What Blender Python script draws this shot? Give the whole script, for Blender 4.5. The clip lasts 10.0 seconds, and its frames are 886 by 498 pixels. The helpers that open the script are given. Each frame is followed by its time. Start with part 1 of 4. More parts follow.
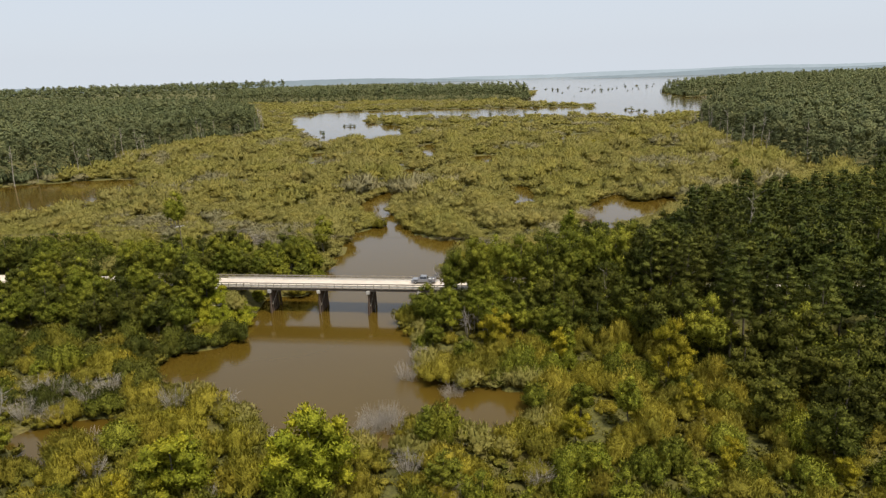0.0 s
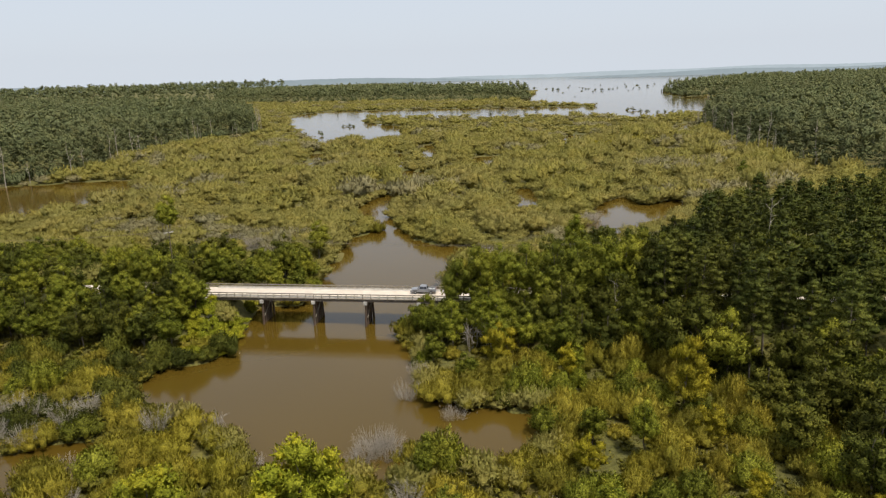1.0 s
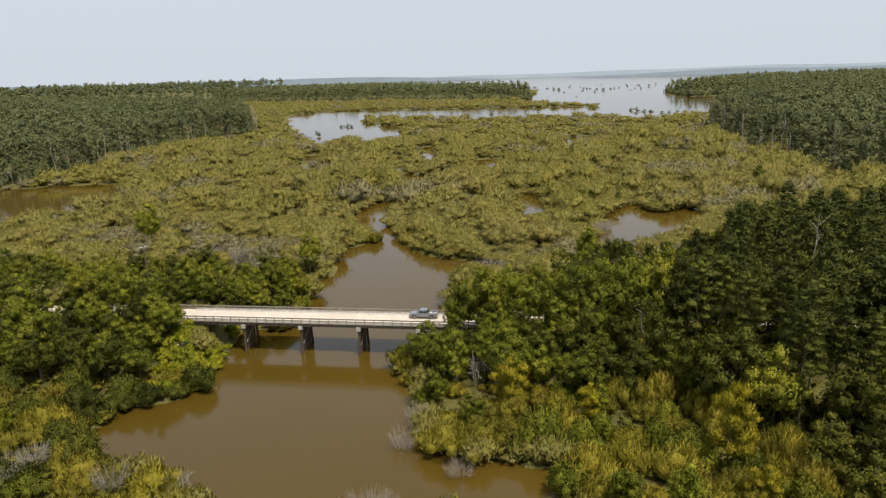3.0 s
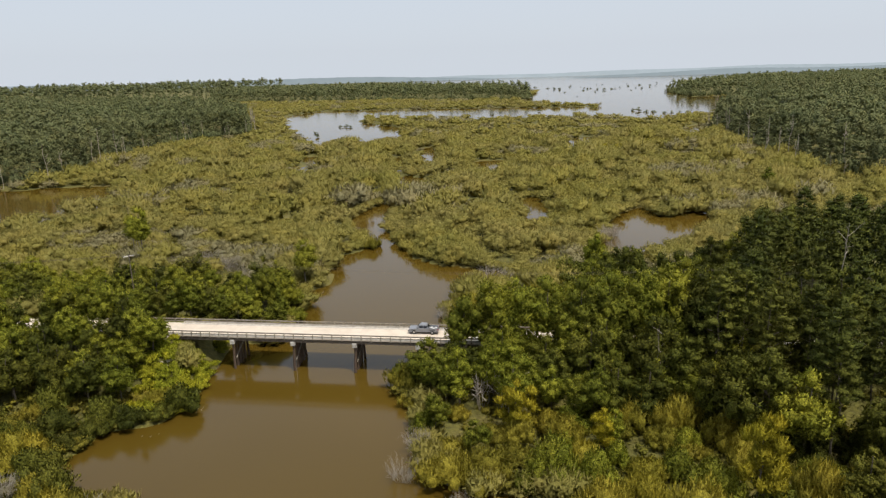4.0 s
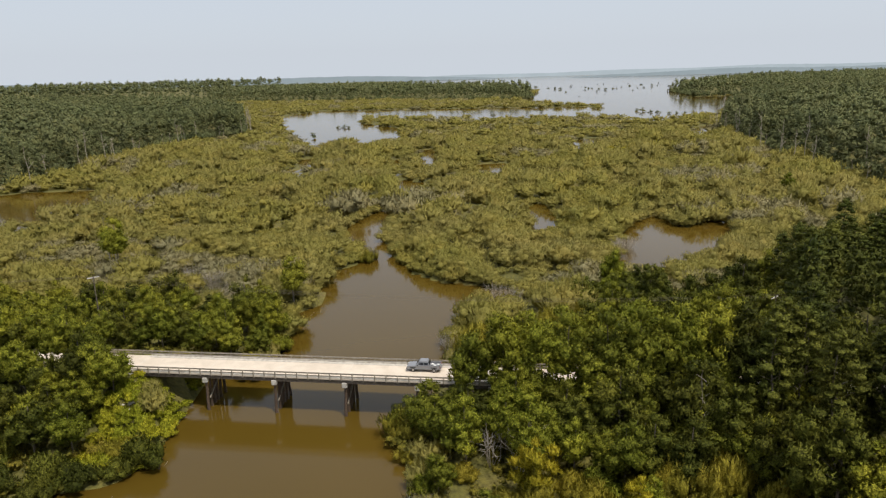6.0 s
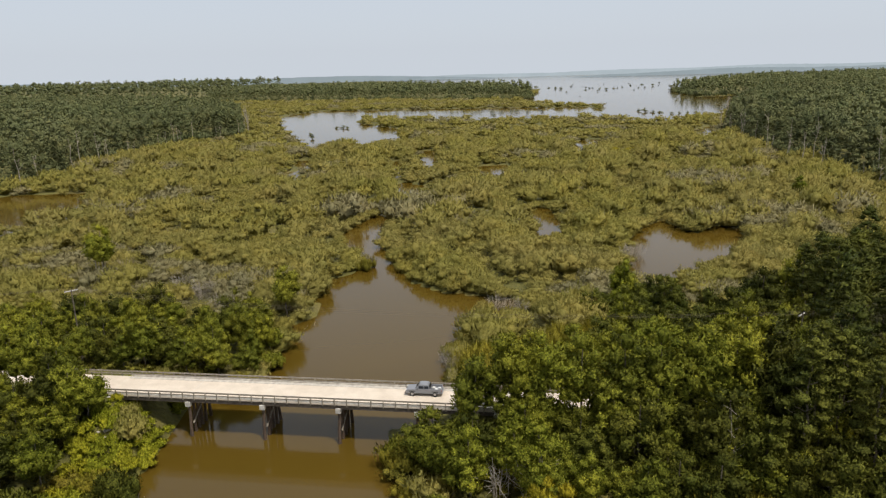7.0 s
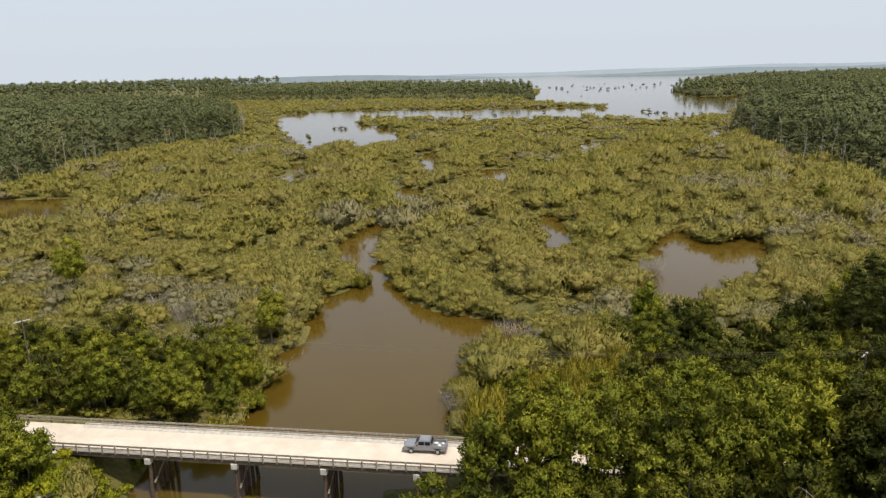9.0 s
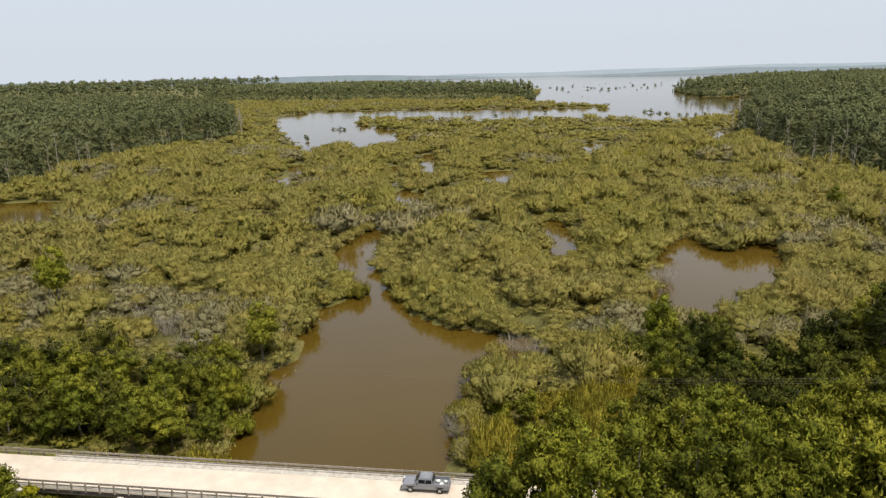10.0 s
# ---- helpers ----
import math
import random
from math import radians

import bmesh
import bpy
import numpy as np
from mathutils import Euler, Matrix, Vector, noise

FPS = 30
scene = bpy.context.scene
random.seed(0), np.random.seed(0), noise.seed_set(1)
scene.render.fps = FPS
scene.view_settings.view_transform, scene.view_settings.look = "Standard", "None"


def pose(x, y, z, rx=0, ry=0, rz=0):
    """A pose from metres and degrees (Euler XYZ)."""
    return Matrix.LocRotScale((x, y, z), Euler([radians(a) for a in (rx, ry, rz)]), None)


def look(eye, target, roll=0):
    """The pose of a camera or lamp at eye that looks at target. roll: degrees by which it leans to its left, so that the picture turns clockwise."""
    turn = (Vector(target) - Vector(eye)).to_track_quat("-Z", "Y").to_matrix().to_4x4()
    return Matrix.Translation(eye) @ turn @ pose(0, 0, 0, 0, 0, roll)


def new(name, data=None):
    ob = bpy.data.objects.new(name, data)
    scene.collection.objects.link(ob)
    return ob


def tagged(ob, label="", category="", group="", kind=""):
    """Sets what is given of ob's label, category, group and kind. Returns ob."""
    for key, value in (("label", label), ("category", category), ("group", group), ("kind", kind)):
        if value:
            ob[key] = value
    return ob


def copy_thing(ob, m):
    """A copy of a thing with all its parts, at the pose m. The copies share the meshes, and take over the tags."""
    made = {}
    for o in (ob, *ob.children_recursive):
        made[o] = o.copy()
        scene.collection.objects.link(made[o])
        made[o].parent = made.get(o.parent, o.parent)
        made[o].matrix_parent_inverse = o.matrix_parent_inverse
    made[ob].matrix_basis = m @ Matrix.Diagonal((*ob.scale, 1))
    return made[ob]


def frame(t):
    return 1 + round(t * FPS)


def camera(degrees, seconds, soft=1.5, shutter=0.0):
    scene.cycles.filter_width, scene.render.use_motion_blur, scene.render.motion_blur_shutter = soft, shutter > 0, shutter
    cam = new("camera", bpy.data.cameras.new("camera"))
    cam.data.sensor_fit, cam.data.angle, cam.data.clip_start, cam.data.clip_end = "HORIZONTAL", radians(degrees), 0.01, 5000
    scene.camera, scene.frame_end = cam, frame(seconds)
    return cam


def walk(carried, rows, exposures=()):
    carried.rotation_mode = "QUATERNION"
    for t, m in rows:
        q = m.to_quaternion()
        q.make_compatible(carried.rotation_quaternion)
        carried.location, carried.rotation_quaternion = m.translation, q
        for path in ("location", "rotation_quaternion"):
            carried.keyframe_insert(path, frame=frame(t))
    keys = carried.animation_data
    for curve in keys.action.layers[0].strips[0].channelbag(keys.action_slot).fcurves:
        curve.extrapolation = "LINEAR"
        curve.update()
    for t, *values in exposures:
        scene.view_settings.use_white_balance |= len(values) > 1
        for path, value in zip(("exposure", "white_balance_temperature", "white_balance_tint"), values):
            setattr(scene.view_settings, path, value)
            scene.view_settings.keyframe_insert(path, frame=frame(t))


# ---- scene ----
cam = camera(65.2, 10.0, soft=1.3)
PATH = [
    (0.0, 0.0, 0.00, 55.50, 75.66, 1.80, -2.06),
    (0.5, 0.0, 4.18, 55.50, 75.65, 1.78, -2.07),
    (1.0, 0.0, 8.42, 55.50, 75.63, 1.75, -2.08),
    (1.5, 0.0, 12.67, 55.50, 75.62, 1.73, -2.08),
    (2.0, 0.0, 16.94, 55.50, 75.61, 1.71, -2.09),
    (2.5, 0.0, 21.25, 55.50, 75.59, 1.68, -2.10),
    (4.0, 0.0, 34.55, 55.50, 75.56, 1.62, -2.12),
    (4.5, 0.0, 39.00, 55.50, 75.54, 1.61, -2.13),
    (5.0, 0.0, 43.53, 55.50, 75.53, 1.59, -2.14),
    (5.5, 0.0, 48.02, 55.50, 75.52, 1.57, -2.14),
    (7.0, 0.0, 61.88, 55.50, 75.48, 1.52, -2.17),
    (7.5, 0.0, 66.36, 55.50, 75.47, 1.51, -2.17),
    (8.0, 0.0, 70.82, 55.50, 75.43, 1.50, -2.18),
    (8.5, 0.0, 74.98, 55.50, 75.43, 1.48, -2.19),
    (9.0, 0.0, 79.12, 55.52, 75.43, 1.47, -2.20),
    (9.5, 0.0, 83.54, 55.55, 75.43, 1.46, -2.20),
    (10.0, 0.0, 87.98, 55.58, 75.43, 1.45, -2.21),
]
walk(cam, [(t, pose(x, y, z, rx, ry, rz)) for t, x, y, z, rx, ry, rz in PATH],
     exposures=[(0, 0.05), (2.5, -0.01), (5.5, -0.06), (7, -0.11), (8, -0.06), (9, 0.04), (10, 0.05)])

# ---- light ----
world = bpy.data.worlds.new("world")
scene.world = world
world.use_nodes = True
wn = world.node_tree.nodes
sky = wn.new("ShaderNodeTexSky")
SUN_EL, SUN_AZ = 66.0, 140.0      # height of the sun, and its bearing from +y towards +x
sky.sky_type, sky.sun_disc = "NISHITA", False
sky.sun_elevation, sky.sun_rotation = radians(SUN_EL), radians(SUN_AZ)
sky.air_density, sky.dust_density, sky.ozone_density, sky.altitude = 1.0, 2.0, 1.0, 0
wl = world.node_tree.links
# the sky just over the horizon goes on below it
co, sp, up, cb = (wn.new("ShaderNode" + k) for k in ("TexCoord", "SeparateXYZ", "Math", "CombineXYZ"))
up.operation, up.inputs[1].default_value = "MAXIMUM", 0.03
wl.new(co.outputs["Generated"], sp.inputs[0])
wl.new(sp.outputs[2], up.inputs[0])
for k, out in enumerate((sp.outputs[0], sp.outputs[1], up.outputs[0])):
    wl.new(out, cb.inputs[k])
wl.new(cb.outputs[0], sky.inputs[0])
# thin even haze over the blue
haze = wn.new("ShaderNodeMix")
haze.data_type, haze.inputs[0].default_value, haze.inputs[7].default_value = "RGBA", 0.82, (7.1, 7.7, 8.6, 1)
wl.new(sky.outputs[0], haze.inputs[6])
wl.new(haze.outputs[2], wn["Background"].inputs[0])
wn["Background"].inputs[1].default_value = 0.1
sun = new("sun", bpy.data.lights.new("sun", "SUN"))
sun.data.energy, sun.data.angle, sun.data.color = 4.4, radians(5.0), (1.0, 0.93, 0.84)
sa, se = radians(SUN_AZ), radians(SUN_EL)
SUN_DIR = Vector((math.sin(sa) * math.cos(se), math.cos(sa) * math.cos(se), math.sin(se)))
sun.matrix_world = look(SUN_DIR * 300, (0, 0, 0))



# ---- materials ----
def material(name, rough=0.7, metal=0.0):
    m = bpy.data.materials.new(name)
    m.use_nodes = True
    nt = m.node_tree
    b = nt.nodes["Principled BSDF"]
    b.inputs["Roughness"].default_value, b.inputs["Metallic"].default_value = rough, metal
    return m, nt, b


def noise_tex(nt, scale, detail=4.0, coords="position"):
    n = nt.nodes.new("ShaderNodeTexNoise")
    n.inputs["Scale"].default_value, n.inputs["Detail"].default_value = scale, detail
    if coords == "position":
        g = nt.nodes.new("ShaderNodeNewGeometry")
        nt.links.new(g.outputs["Position"], n.inputs["Vector"])
    else:
        g = nt.nodes.new("ShaderNodeTexCoord")
        nt.links.new(g.outputs["Object"], n.inputs["Vector"])
    return n.outputs["Fac"]


def ramp(nt, fac, stops):
    r = nt.nodes.new("ShaderNodeValToRGB")
    el = r.color_ramp.elements
    while len(el) < len(stops):
        el.new(0.5)
    for e, (p, c) in zip(el, stops):
        e.position, e.color = p, (*c, 1)
    nt.links.new(fac, r.inputs[0])
    return r.outputs[0]


def mix(nt, fac, a, b, blend="MIX"):
    n = nt.nodes.new("ShaderNodeMix")
    n.data_type, n.blend_type = "RGBA", blend
    for sock, v in ((n.inputs[0], fac), (n.inputs[6], a), (n.inputs[7], b)):
        if isinstance(v, (int, float)):
            sock.default_value = v
        elif isinstance(v, tuple):
            sock.default_value = (*v, 1)
        else:
            nt.links.new(v, sock)
    return n.outputs[2]


def bump(nt, bsdf, fac, strength, distance=0.05):
    n = nt.nodes.new("ShaderNodeBump")
    n.inputs["Strength"].default_value, n.inputs["Distance"].default_value = strength, distance
    nt.links.new(fac, n.inputs["Height"])
    nt.links.new(n.outputs[0], bsdf.inputs["Normal"])


def foliage(name, low, high, warm, patch=0.03, glow=0.3, rough=0.55, own=0.08, grain=1.0, cells=1.0):
    """Leaves: each spray its own tint, each plant its own, and wide patches of a warmer green over the place."""
    m, nt, b = material(name, rough)
    g = nt.nodes.new("ShaderNodeNewGeometry")
    o = nt.nodes.new("ShaderNodeObjectInfo")
    c = ramp(nt, g.outputs["Random Per Island"], [(0.0, low), (1.0, high)])
    wide = ramp(nt, noise_tex(nt, patch, 3.0), [(0.38, (0, 0, 0)), (0.66, (1, 1, 1))])
    c = mix(nt, wide, c, mix(nt, 0.55, c, warm))
    cell = nt.nodes.new("ShaderNodeTexVoronoi")
    cell.inputs["Scale"].default_value = 0.17
    nt.links.new(g.outputs["Position"], cell.inputs["Vector"])
    c = mix(nt, 1.0, c, ramp(nt, cell.outputs["Color"], [(0.1, (1 - 0.26 * cells, 1 - 0.2 * cells, 1 - 0.2 * cells)), (0.5, (1, 1, 1)), (0.9, (1 + 0.24 * cells, 1 + 0.14 * cells, 1))]), "MULTIPLY")
    c = mix(nt, 1.0, c, ramp(nt, o.outputs["Random"], [(0.0, (1 - own,) * 3), (1.0, (1 + 1.2 * own, 1 + own, 1 + 0.5 * own))]), "MULTIPLY")
    # Fine noise darkens and brightens the leaf colour in flecks.
    fleck = noise_tex(nt, 4.2, 6.0)
    c = mix(nt, 1.0, c, ramp(nt, fleck, [(0.36, (1 - 0.68 * grain,) * 3), (0.5, (0.97, 0.97, 0.97)), (0.66, (1 + 0.55 * grain, 1 + 0.5 * grain, 1 + 0.35 * grain))]), "MULTIPLY")
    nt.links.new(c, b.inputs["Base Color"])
    bump(nt, b, fleck, 0.6, 0.3)
    b.inputs["Specular IOR Level"].default_value = 0.06
    tr = nt.nodes.new("ShaderNodeBsdfTranslucent")
    nt.links.new(c, tr.inputs[0])
    mx = nt.nodes.new("ShaderNodeMixShader")
    mx.inputs[0].default_value = glow
    nt.links.new(b.outputs[0], mx.inputs[1])
    nt.links.new(tr.outputs[0], mx.inputs[2])
    nt.links.new(mx.outputs[0], nt.nodes["Material Output"].inputs[0])
    return m


LEAF_SHRUB = foliage("shrub_leaves", (0.252, 0.232, 0.056), (0.322, 0.294, 0.080), (0.316, 0.270, 0.104), 0.022, 0.42, grain=0.3, cells=0.5)
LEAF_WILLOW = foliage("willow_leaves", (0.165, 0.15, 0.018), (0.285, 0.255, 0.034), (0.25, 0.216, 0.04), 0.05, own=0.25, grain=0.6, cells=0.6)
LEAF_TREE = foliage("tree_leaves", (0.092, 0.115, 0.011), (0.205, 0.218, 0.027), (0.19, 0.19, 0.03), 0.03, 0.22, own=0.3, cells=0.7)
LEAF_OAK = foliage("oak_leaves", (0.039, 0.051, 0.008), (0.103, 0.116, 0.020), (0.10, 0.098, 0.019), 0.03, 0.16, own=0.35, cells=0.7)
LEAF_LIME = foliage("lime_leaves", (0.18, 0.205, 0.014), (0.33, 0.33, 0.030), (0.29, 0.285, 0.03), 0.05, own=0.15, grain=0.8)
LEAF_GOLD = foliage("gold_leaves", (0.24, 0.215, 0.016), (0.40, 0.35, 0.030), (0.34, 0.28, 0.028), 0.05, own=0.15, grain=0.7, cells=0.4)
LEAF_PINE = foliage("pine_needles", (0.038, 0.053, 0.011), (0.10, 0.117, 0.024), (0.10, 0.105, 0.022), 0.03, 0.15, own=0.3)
# Distant trees: air haze is mixed into these paler, greyer leaf colours.
LEAF_WOOD_HAZED = foliage("wood_leaves_hazed", (0.085, 0.104, 0.045), (0.165, 0.18, 0.080), (0.16, 0.162, 0.075), 0.012, 0.15, grain=0.4, cells=0.7)
LEAF_UNDER = foliage("undergrowth_leaves", (0.08, 0.082, 0.012), (0.16, 0.15, 0.024), (0.16, 0.13, 0.026), 0.05, 0.15)
LEAF_GREY = foliage("dry_leaves", (0.225, 0.202, 0.10), (0.30, 0.272, 0.15), (0.28, 0.25, 0.12), 0.05, grain=0.4, cells=0.4)


def bark(name, dark, pale, scale=3.0):
    m, nt, b = material(name, 0.85)
    f = noise_tex(nt, scale, 6.0)
    nt.links.new(ramp(nt, f, [(0.3, dark), (0.7, pale)]), b.inputs["Base Color"])
    bump(nt, b, f, 0.6, 0.03)
    return m


BARK = bark("bark", (0.06, 0.045, 0.03), (0.19, 0.16, 0.12))
BARK_PALE = bark("dead_wood", (0.24, 0.205, 0.16), (0.46, 0.41, 0.33))
PILE_WOOD = bark("creosoted_timber", (0.035, 0.024, 0.016), (0.13, 0.085, 0.055), 5.0)
BEAM_WOOD = bark("weathered_beam", (0.05, 0.038, 0.028), (0.15, 0.12, 0.09), 2.0)
RAIL_WOOD = bark("weathered_rail", (0.15, 0.125, 0.09), (0.34, 0.30, 0.24), 4.0)


def make_water():
    m, nt, b = material("muddy_water", 0.09)
    wide = noise_tex(nt, 0.012, 3.0)
    nt.links.new(ramp(nt, wide, [(0.3, (0.066, 0.041, 0.005)), (0.7, (0.085, 0.053, 0.008))]), b.inputs["Base Color"])
    b.inputs["IOR"].default_value = 1.33
    bump(nt, b, noise_tex(nt, 1.1, 3.0), 0.05, 0.05)
    return m


def make_ground():
    m, nt, b = material("marsh_ground", 0.95)
    c = ramp(nt, noise_tex(nt, 0.06, 6.0), [(0.3, (0.075, 0.072, 0.012)), (0.5, (0.11, 0.10, 0.018)), (0.72, (0.14, 0.11, 0.026))])
    f = noise_tex(nt, 1.2, 6.0)
    c = mix(nt, 1.0, c, ramp(nt, f, [(0.3, (0.6, 0.6, 0.6)), (0.7, (1.25, 1.25, 1.2))]), "MULTIPLY")
    nt.links.new(c, b.inputs["Base Color"])
    bump(nt, b, f, 0.9, 0.4)
    return m


def make_concrete(name, dark, pale, scale=0.8):
    m, nt, b = material(name, 0.85)
    f = noise_tex(nt, scale, 8.0)
    c = ramp(nt, f, [(0.25, dark), (0.65, pale)])
    g = ramp(nt, noise_tex(nt, 14.0, 4.0), [(0.3, (0.86, 0.86, 0.86)), (0.7, (1.06, 1.05, 1.04))])
    nt.links.new(mix(nt, 1.0, c, g, "MULTIPLY"), b.inputs["Base Color"])
    bump(nt, b, noise_tex(nt, 20.0, 4.0), 0.2, 0.01)
    return m


WATER, GROUND = make_water(), make_ground()
DECK = make_concrete("deck_concrete", (0.50, 0.425, 0.335), (0.61, 0.53, 0.43), 0.5)
GRAVEL = make_concrete("shoulder_grit", (0.30, 0.27, 0.23), (0.52, 0.48, 0.42), 1.5)
CAP = make_concrete("cap_concrete", (0.34, 0.32, 0.28), (0.62, 0.59, 0.53), 1.2)
JOINT = make_concrete("joint_filler", (0.46, 0.42, 0.36), (0.62, 0.57, 0.50), 3.0)
STONE = make_concrete("riprap_stone", (0.22, 0.20, 0.16), (0.40, 0.37, 0.31), 1.5)


# ---- mesh tools ----
RNG = np.random.default_rng(7)


def mesh_of(name, verts, faces, mat, smooth=False):
    """A mesh from corners (x, y, z, or with a soft normal behind) and three- or four-cornered faces."""
    me = bpy.data.meshes.new(name)
    verts = np.asarray(verts, dtype=np.float32)
    soft, verts = (verts[:, 3:], verts[:, :3]) if verts.shape[1] == 6 else (None, verts)
    faces = [np.asarray(f, dtype=np.int32) for f in faces if len(f)]
    loops = np.concatenate([f.ravel() for f in faces])
    sizes = np.concatenate([np.full(len(f), f.shape[1], dtype=np.int32) for f in faces])
    starts = np.concatenate(([0], np.cumsum(sizes)[:-1])).astype(np.int32)
    me.vertices.add(len(verts))
    me.vertices.foreach_set("co", verts.ravel())
    me.loops.add(len(loops))
    me.loops.foreach_set("vertex_index", loops)
    me.polygons.add(len(sizes))
    me.polygons.foreach_set("loop_start", starts)
    me.polygons.foreach_set("loop_total", sizes)
    me.polygons.foreach_set("use_smooth", np.full(len(sizes), smooth))
    me.materials.append(mat)
    me.update(calc_edges=True)
    if soft is not None:
        me.attributes.new("custom_normal", "FLOAT_VECTOR", "POINT").data.foreach_set("vector", np.ascontiguousarray(soft).ravel())
    return me


def part(name, bm, mat, parent=None, label=""):
    me = bpy.data.meshes.new(name)
    bm.to_mesh(me)
    bm.free()
    me.materials.append(mat)
    ob = new(name, me)
    ob.parent = parent
    return tagged(ob, label)


def mesh_part(name, me, parent=None, label=""):
    ob = new(name, me)
    ob.parent = parent
    return tagged(ob, label)


def box(bm, sx, sy, sz, m=None, bevel=0.0):
    """A box of that size centred on the pose m."""
    r = bmesh.ops.create_cube(bm, size=1.0, matrix=(m or Matrix()) @ Matrix.Diagonal((sx, sy, sz, 1)))
    if bevel:
        vs = set(r["verts"])
        bmesh.ops.bevel(bm, geom=[e for e in bm.edges if e.verts[0] in vs and e.verts[1] in vs], offset=bevel, segments=2, affect="EDGES", profile=0.6)
    return bm


def unit(v):
    return v / np.maximum(np.linalg.norm(v, axis=-1, keepdims=True), 1e-9)


def sprays(rng, blobs, n, length, width, lift=0.4, low=-0.35, loose=0.5, whole=0.0):
    """n pointed leaf sprays over the skins of ellipsoids (x, y, z, rx, ry, rz), shaded as one soft mass. Returns corners with normals, and faces."""
    blobs = np.asarray(blobs, dtype=float)
    area = blobs[:, 3] * blobs[:, 4] + blobs[:, 3] * blobs[:, 5]
    pick = rng.choice(len(blobs), n, p=area / area.sum())
    d = unit(rng.normal(size=(n, 3)))
    d[:, 2] = np.where(d[:, 2] < low, -d[:, 2], d[:, 2])
    b = blobs[pick]
    p = b[:, :3] + d * b[:, 3:] * rng.uniform(0.68, 1.2, (n, 1))
    out = unit(d / b[:, 3:])
    along = unit(out * 0.45 + np.array([0, 0, lift]) + rng.normal(size=(n, 3)) * loose)
    side = unit(np.cross(along, out + rng.normal(size=(n, 3)) * 0.55))
    ln = length * rng.uniform(0.5, 1.4, (n, 1))
    wd = width * rng.uniform(0.6, 1.3, (n, 1)) * 0.5
    nrm = np.cross(side, along)
    side = np.where((nrm * out).sum(axis=1, keepdims=True) < 0, -side, side)
    nrm = np.cross(side, along)
    heart = p - np.array([0.0, 0.0, 0.3 * blobs[:, 2].max()])
    soft = unit(out * (0.8 - 0.45 * whole) + nrm * (0.45 - 0.25 * whole) + unit(heart) * whole + np.array([0, 0, 0.2]))
    v = np.stack([p - side * wd, p + side * wd, p + along * ln], axis=1).reshape(-1, 3)
    return np.concatenate([v, np.repeat(soft, 3, axis=0)], axis=1), np.arange(3 * n).reshape(-1, 3)


def cores(blobs, shrink, around=6, rows=3, rng=None):
    """Uneven inner masses of foliage, so that no light falls straight through a crown."""
    rng = rng or np.random.default_rng(3)
    vs, ts, o = [], [], 0
    ring = np.arange(around)
    for b in blobs:
        pts = [(0.0, 0.0, -1.0)]
        for r in range(1, rows):
            lat = -math.pi / 2 + math.pi * r / rows
            for k in ring:
                w = 6.283 * (k + 0.5 * (r % 2)) / around
                pts.append((math.cos(lat) * math.cos(w), math.cos(lat) * math.sin(w), math.sin(lat)))
        pts.append((0.0, 0.0, 1.0))
        p = np.array(pts) * rng.uniform(0.8, 1.18, (len(pts), 1)) * shrink
        vs.append(np.concatenate([np.array(b[:3]) + p * np.array(b[3:]), unit(np.array(pts) / np.array(b[3:]))], axis=1))
        nxt = (ring + 1) % around
        ts.append(np.stack([ring * 0, 1 + nxt, 1 + ring], axis=1) + o)
        for r in range(rows - 2):
            s = 1 + r * around
            ts.append(np.stack([s + ring, s + nxt, s + around + ring], axis=1) + o)
            ts.append(np.stack([s + nxt, s + around + nxt, s + around + ring], axis=1) + o)
        s = 1 + (rows - 2) * around
        ts.append(np.stack([s + ring, s + nxt, ring * 0 + len(pts) - 1], axis=1) + o)
        o += len(pts)
    return np.concatenate(vs), np.concatenate(ts)


def crown(rng, blobs, n, length, width, lift=0.4, low=-0.35, loose=0.5, shrink=0.8, around=6, rows=3, whole=0.0):
    v, t = sprays(rng, blobs, n, length, width, lift, low, loose, whole)
    cv, ct = cores(blobs, shrink, around, rows, rng)
    return np.concatenate([v, cv]), np.zeros((0, 4), dtype=int), np.concatenate([t, ct + len(v)])


def limb(rng, a, b, r0, r1, steps=4, wob=0.12, sides=5):
    """A tapered, slightly crooked limb from a to b. Returns corners and faces."""
    a, b = np.array(a, dtype=float), np.array(b, dtype=float)
    ax = unit(b - a)
    u = unit(np.cross(ax, (0.31, 0.17, 0.93) if abs(ax[2]) < 0.9 else (1.0, 0.1, 0.0)))
    w = np.cross(ax, u)
    span = np.linalg.norm(b - a)
    ang = np.arange(sides) * 2 * math.pi / sides
    vs, qs = [], []
    for i in range(steps + 1):
        f = i / steps
        c = a + (b - a) * f + (rng.normal(size=3) * wob * span * 0.12 if 0 < i < steps else 0)
        r = r0 + (r1 - r0) * f
        vs.append(c + r * (np.cos(ang)[:, None] * u + np.sin(ang)[:, None] * w))
        if i:
            k = np.arange(sides)
            qs.append(np.stack([(i - 1) * sides + k, (i - 1) * sides + (k + 1) % sides, i * sides + (k + 1) % sides, i * sides + k], axis=1))
    return np.concatenate(vs), np.concatenate(qs)


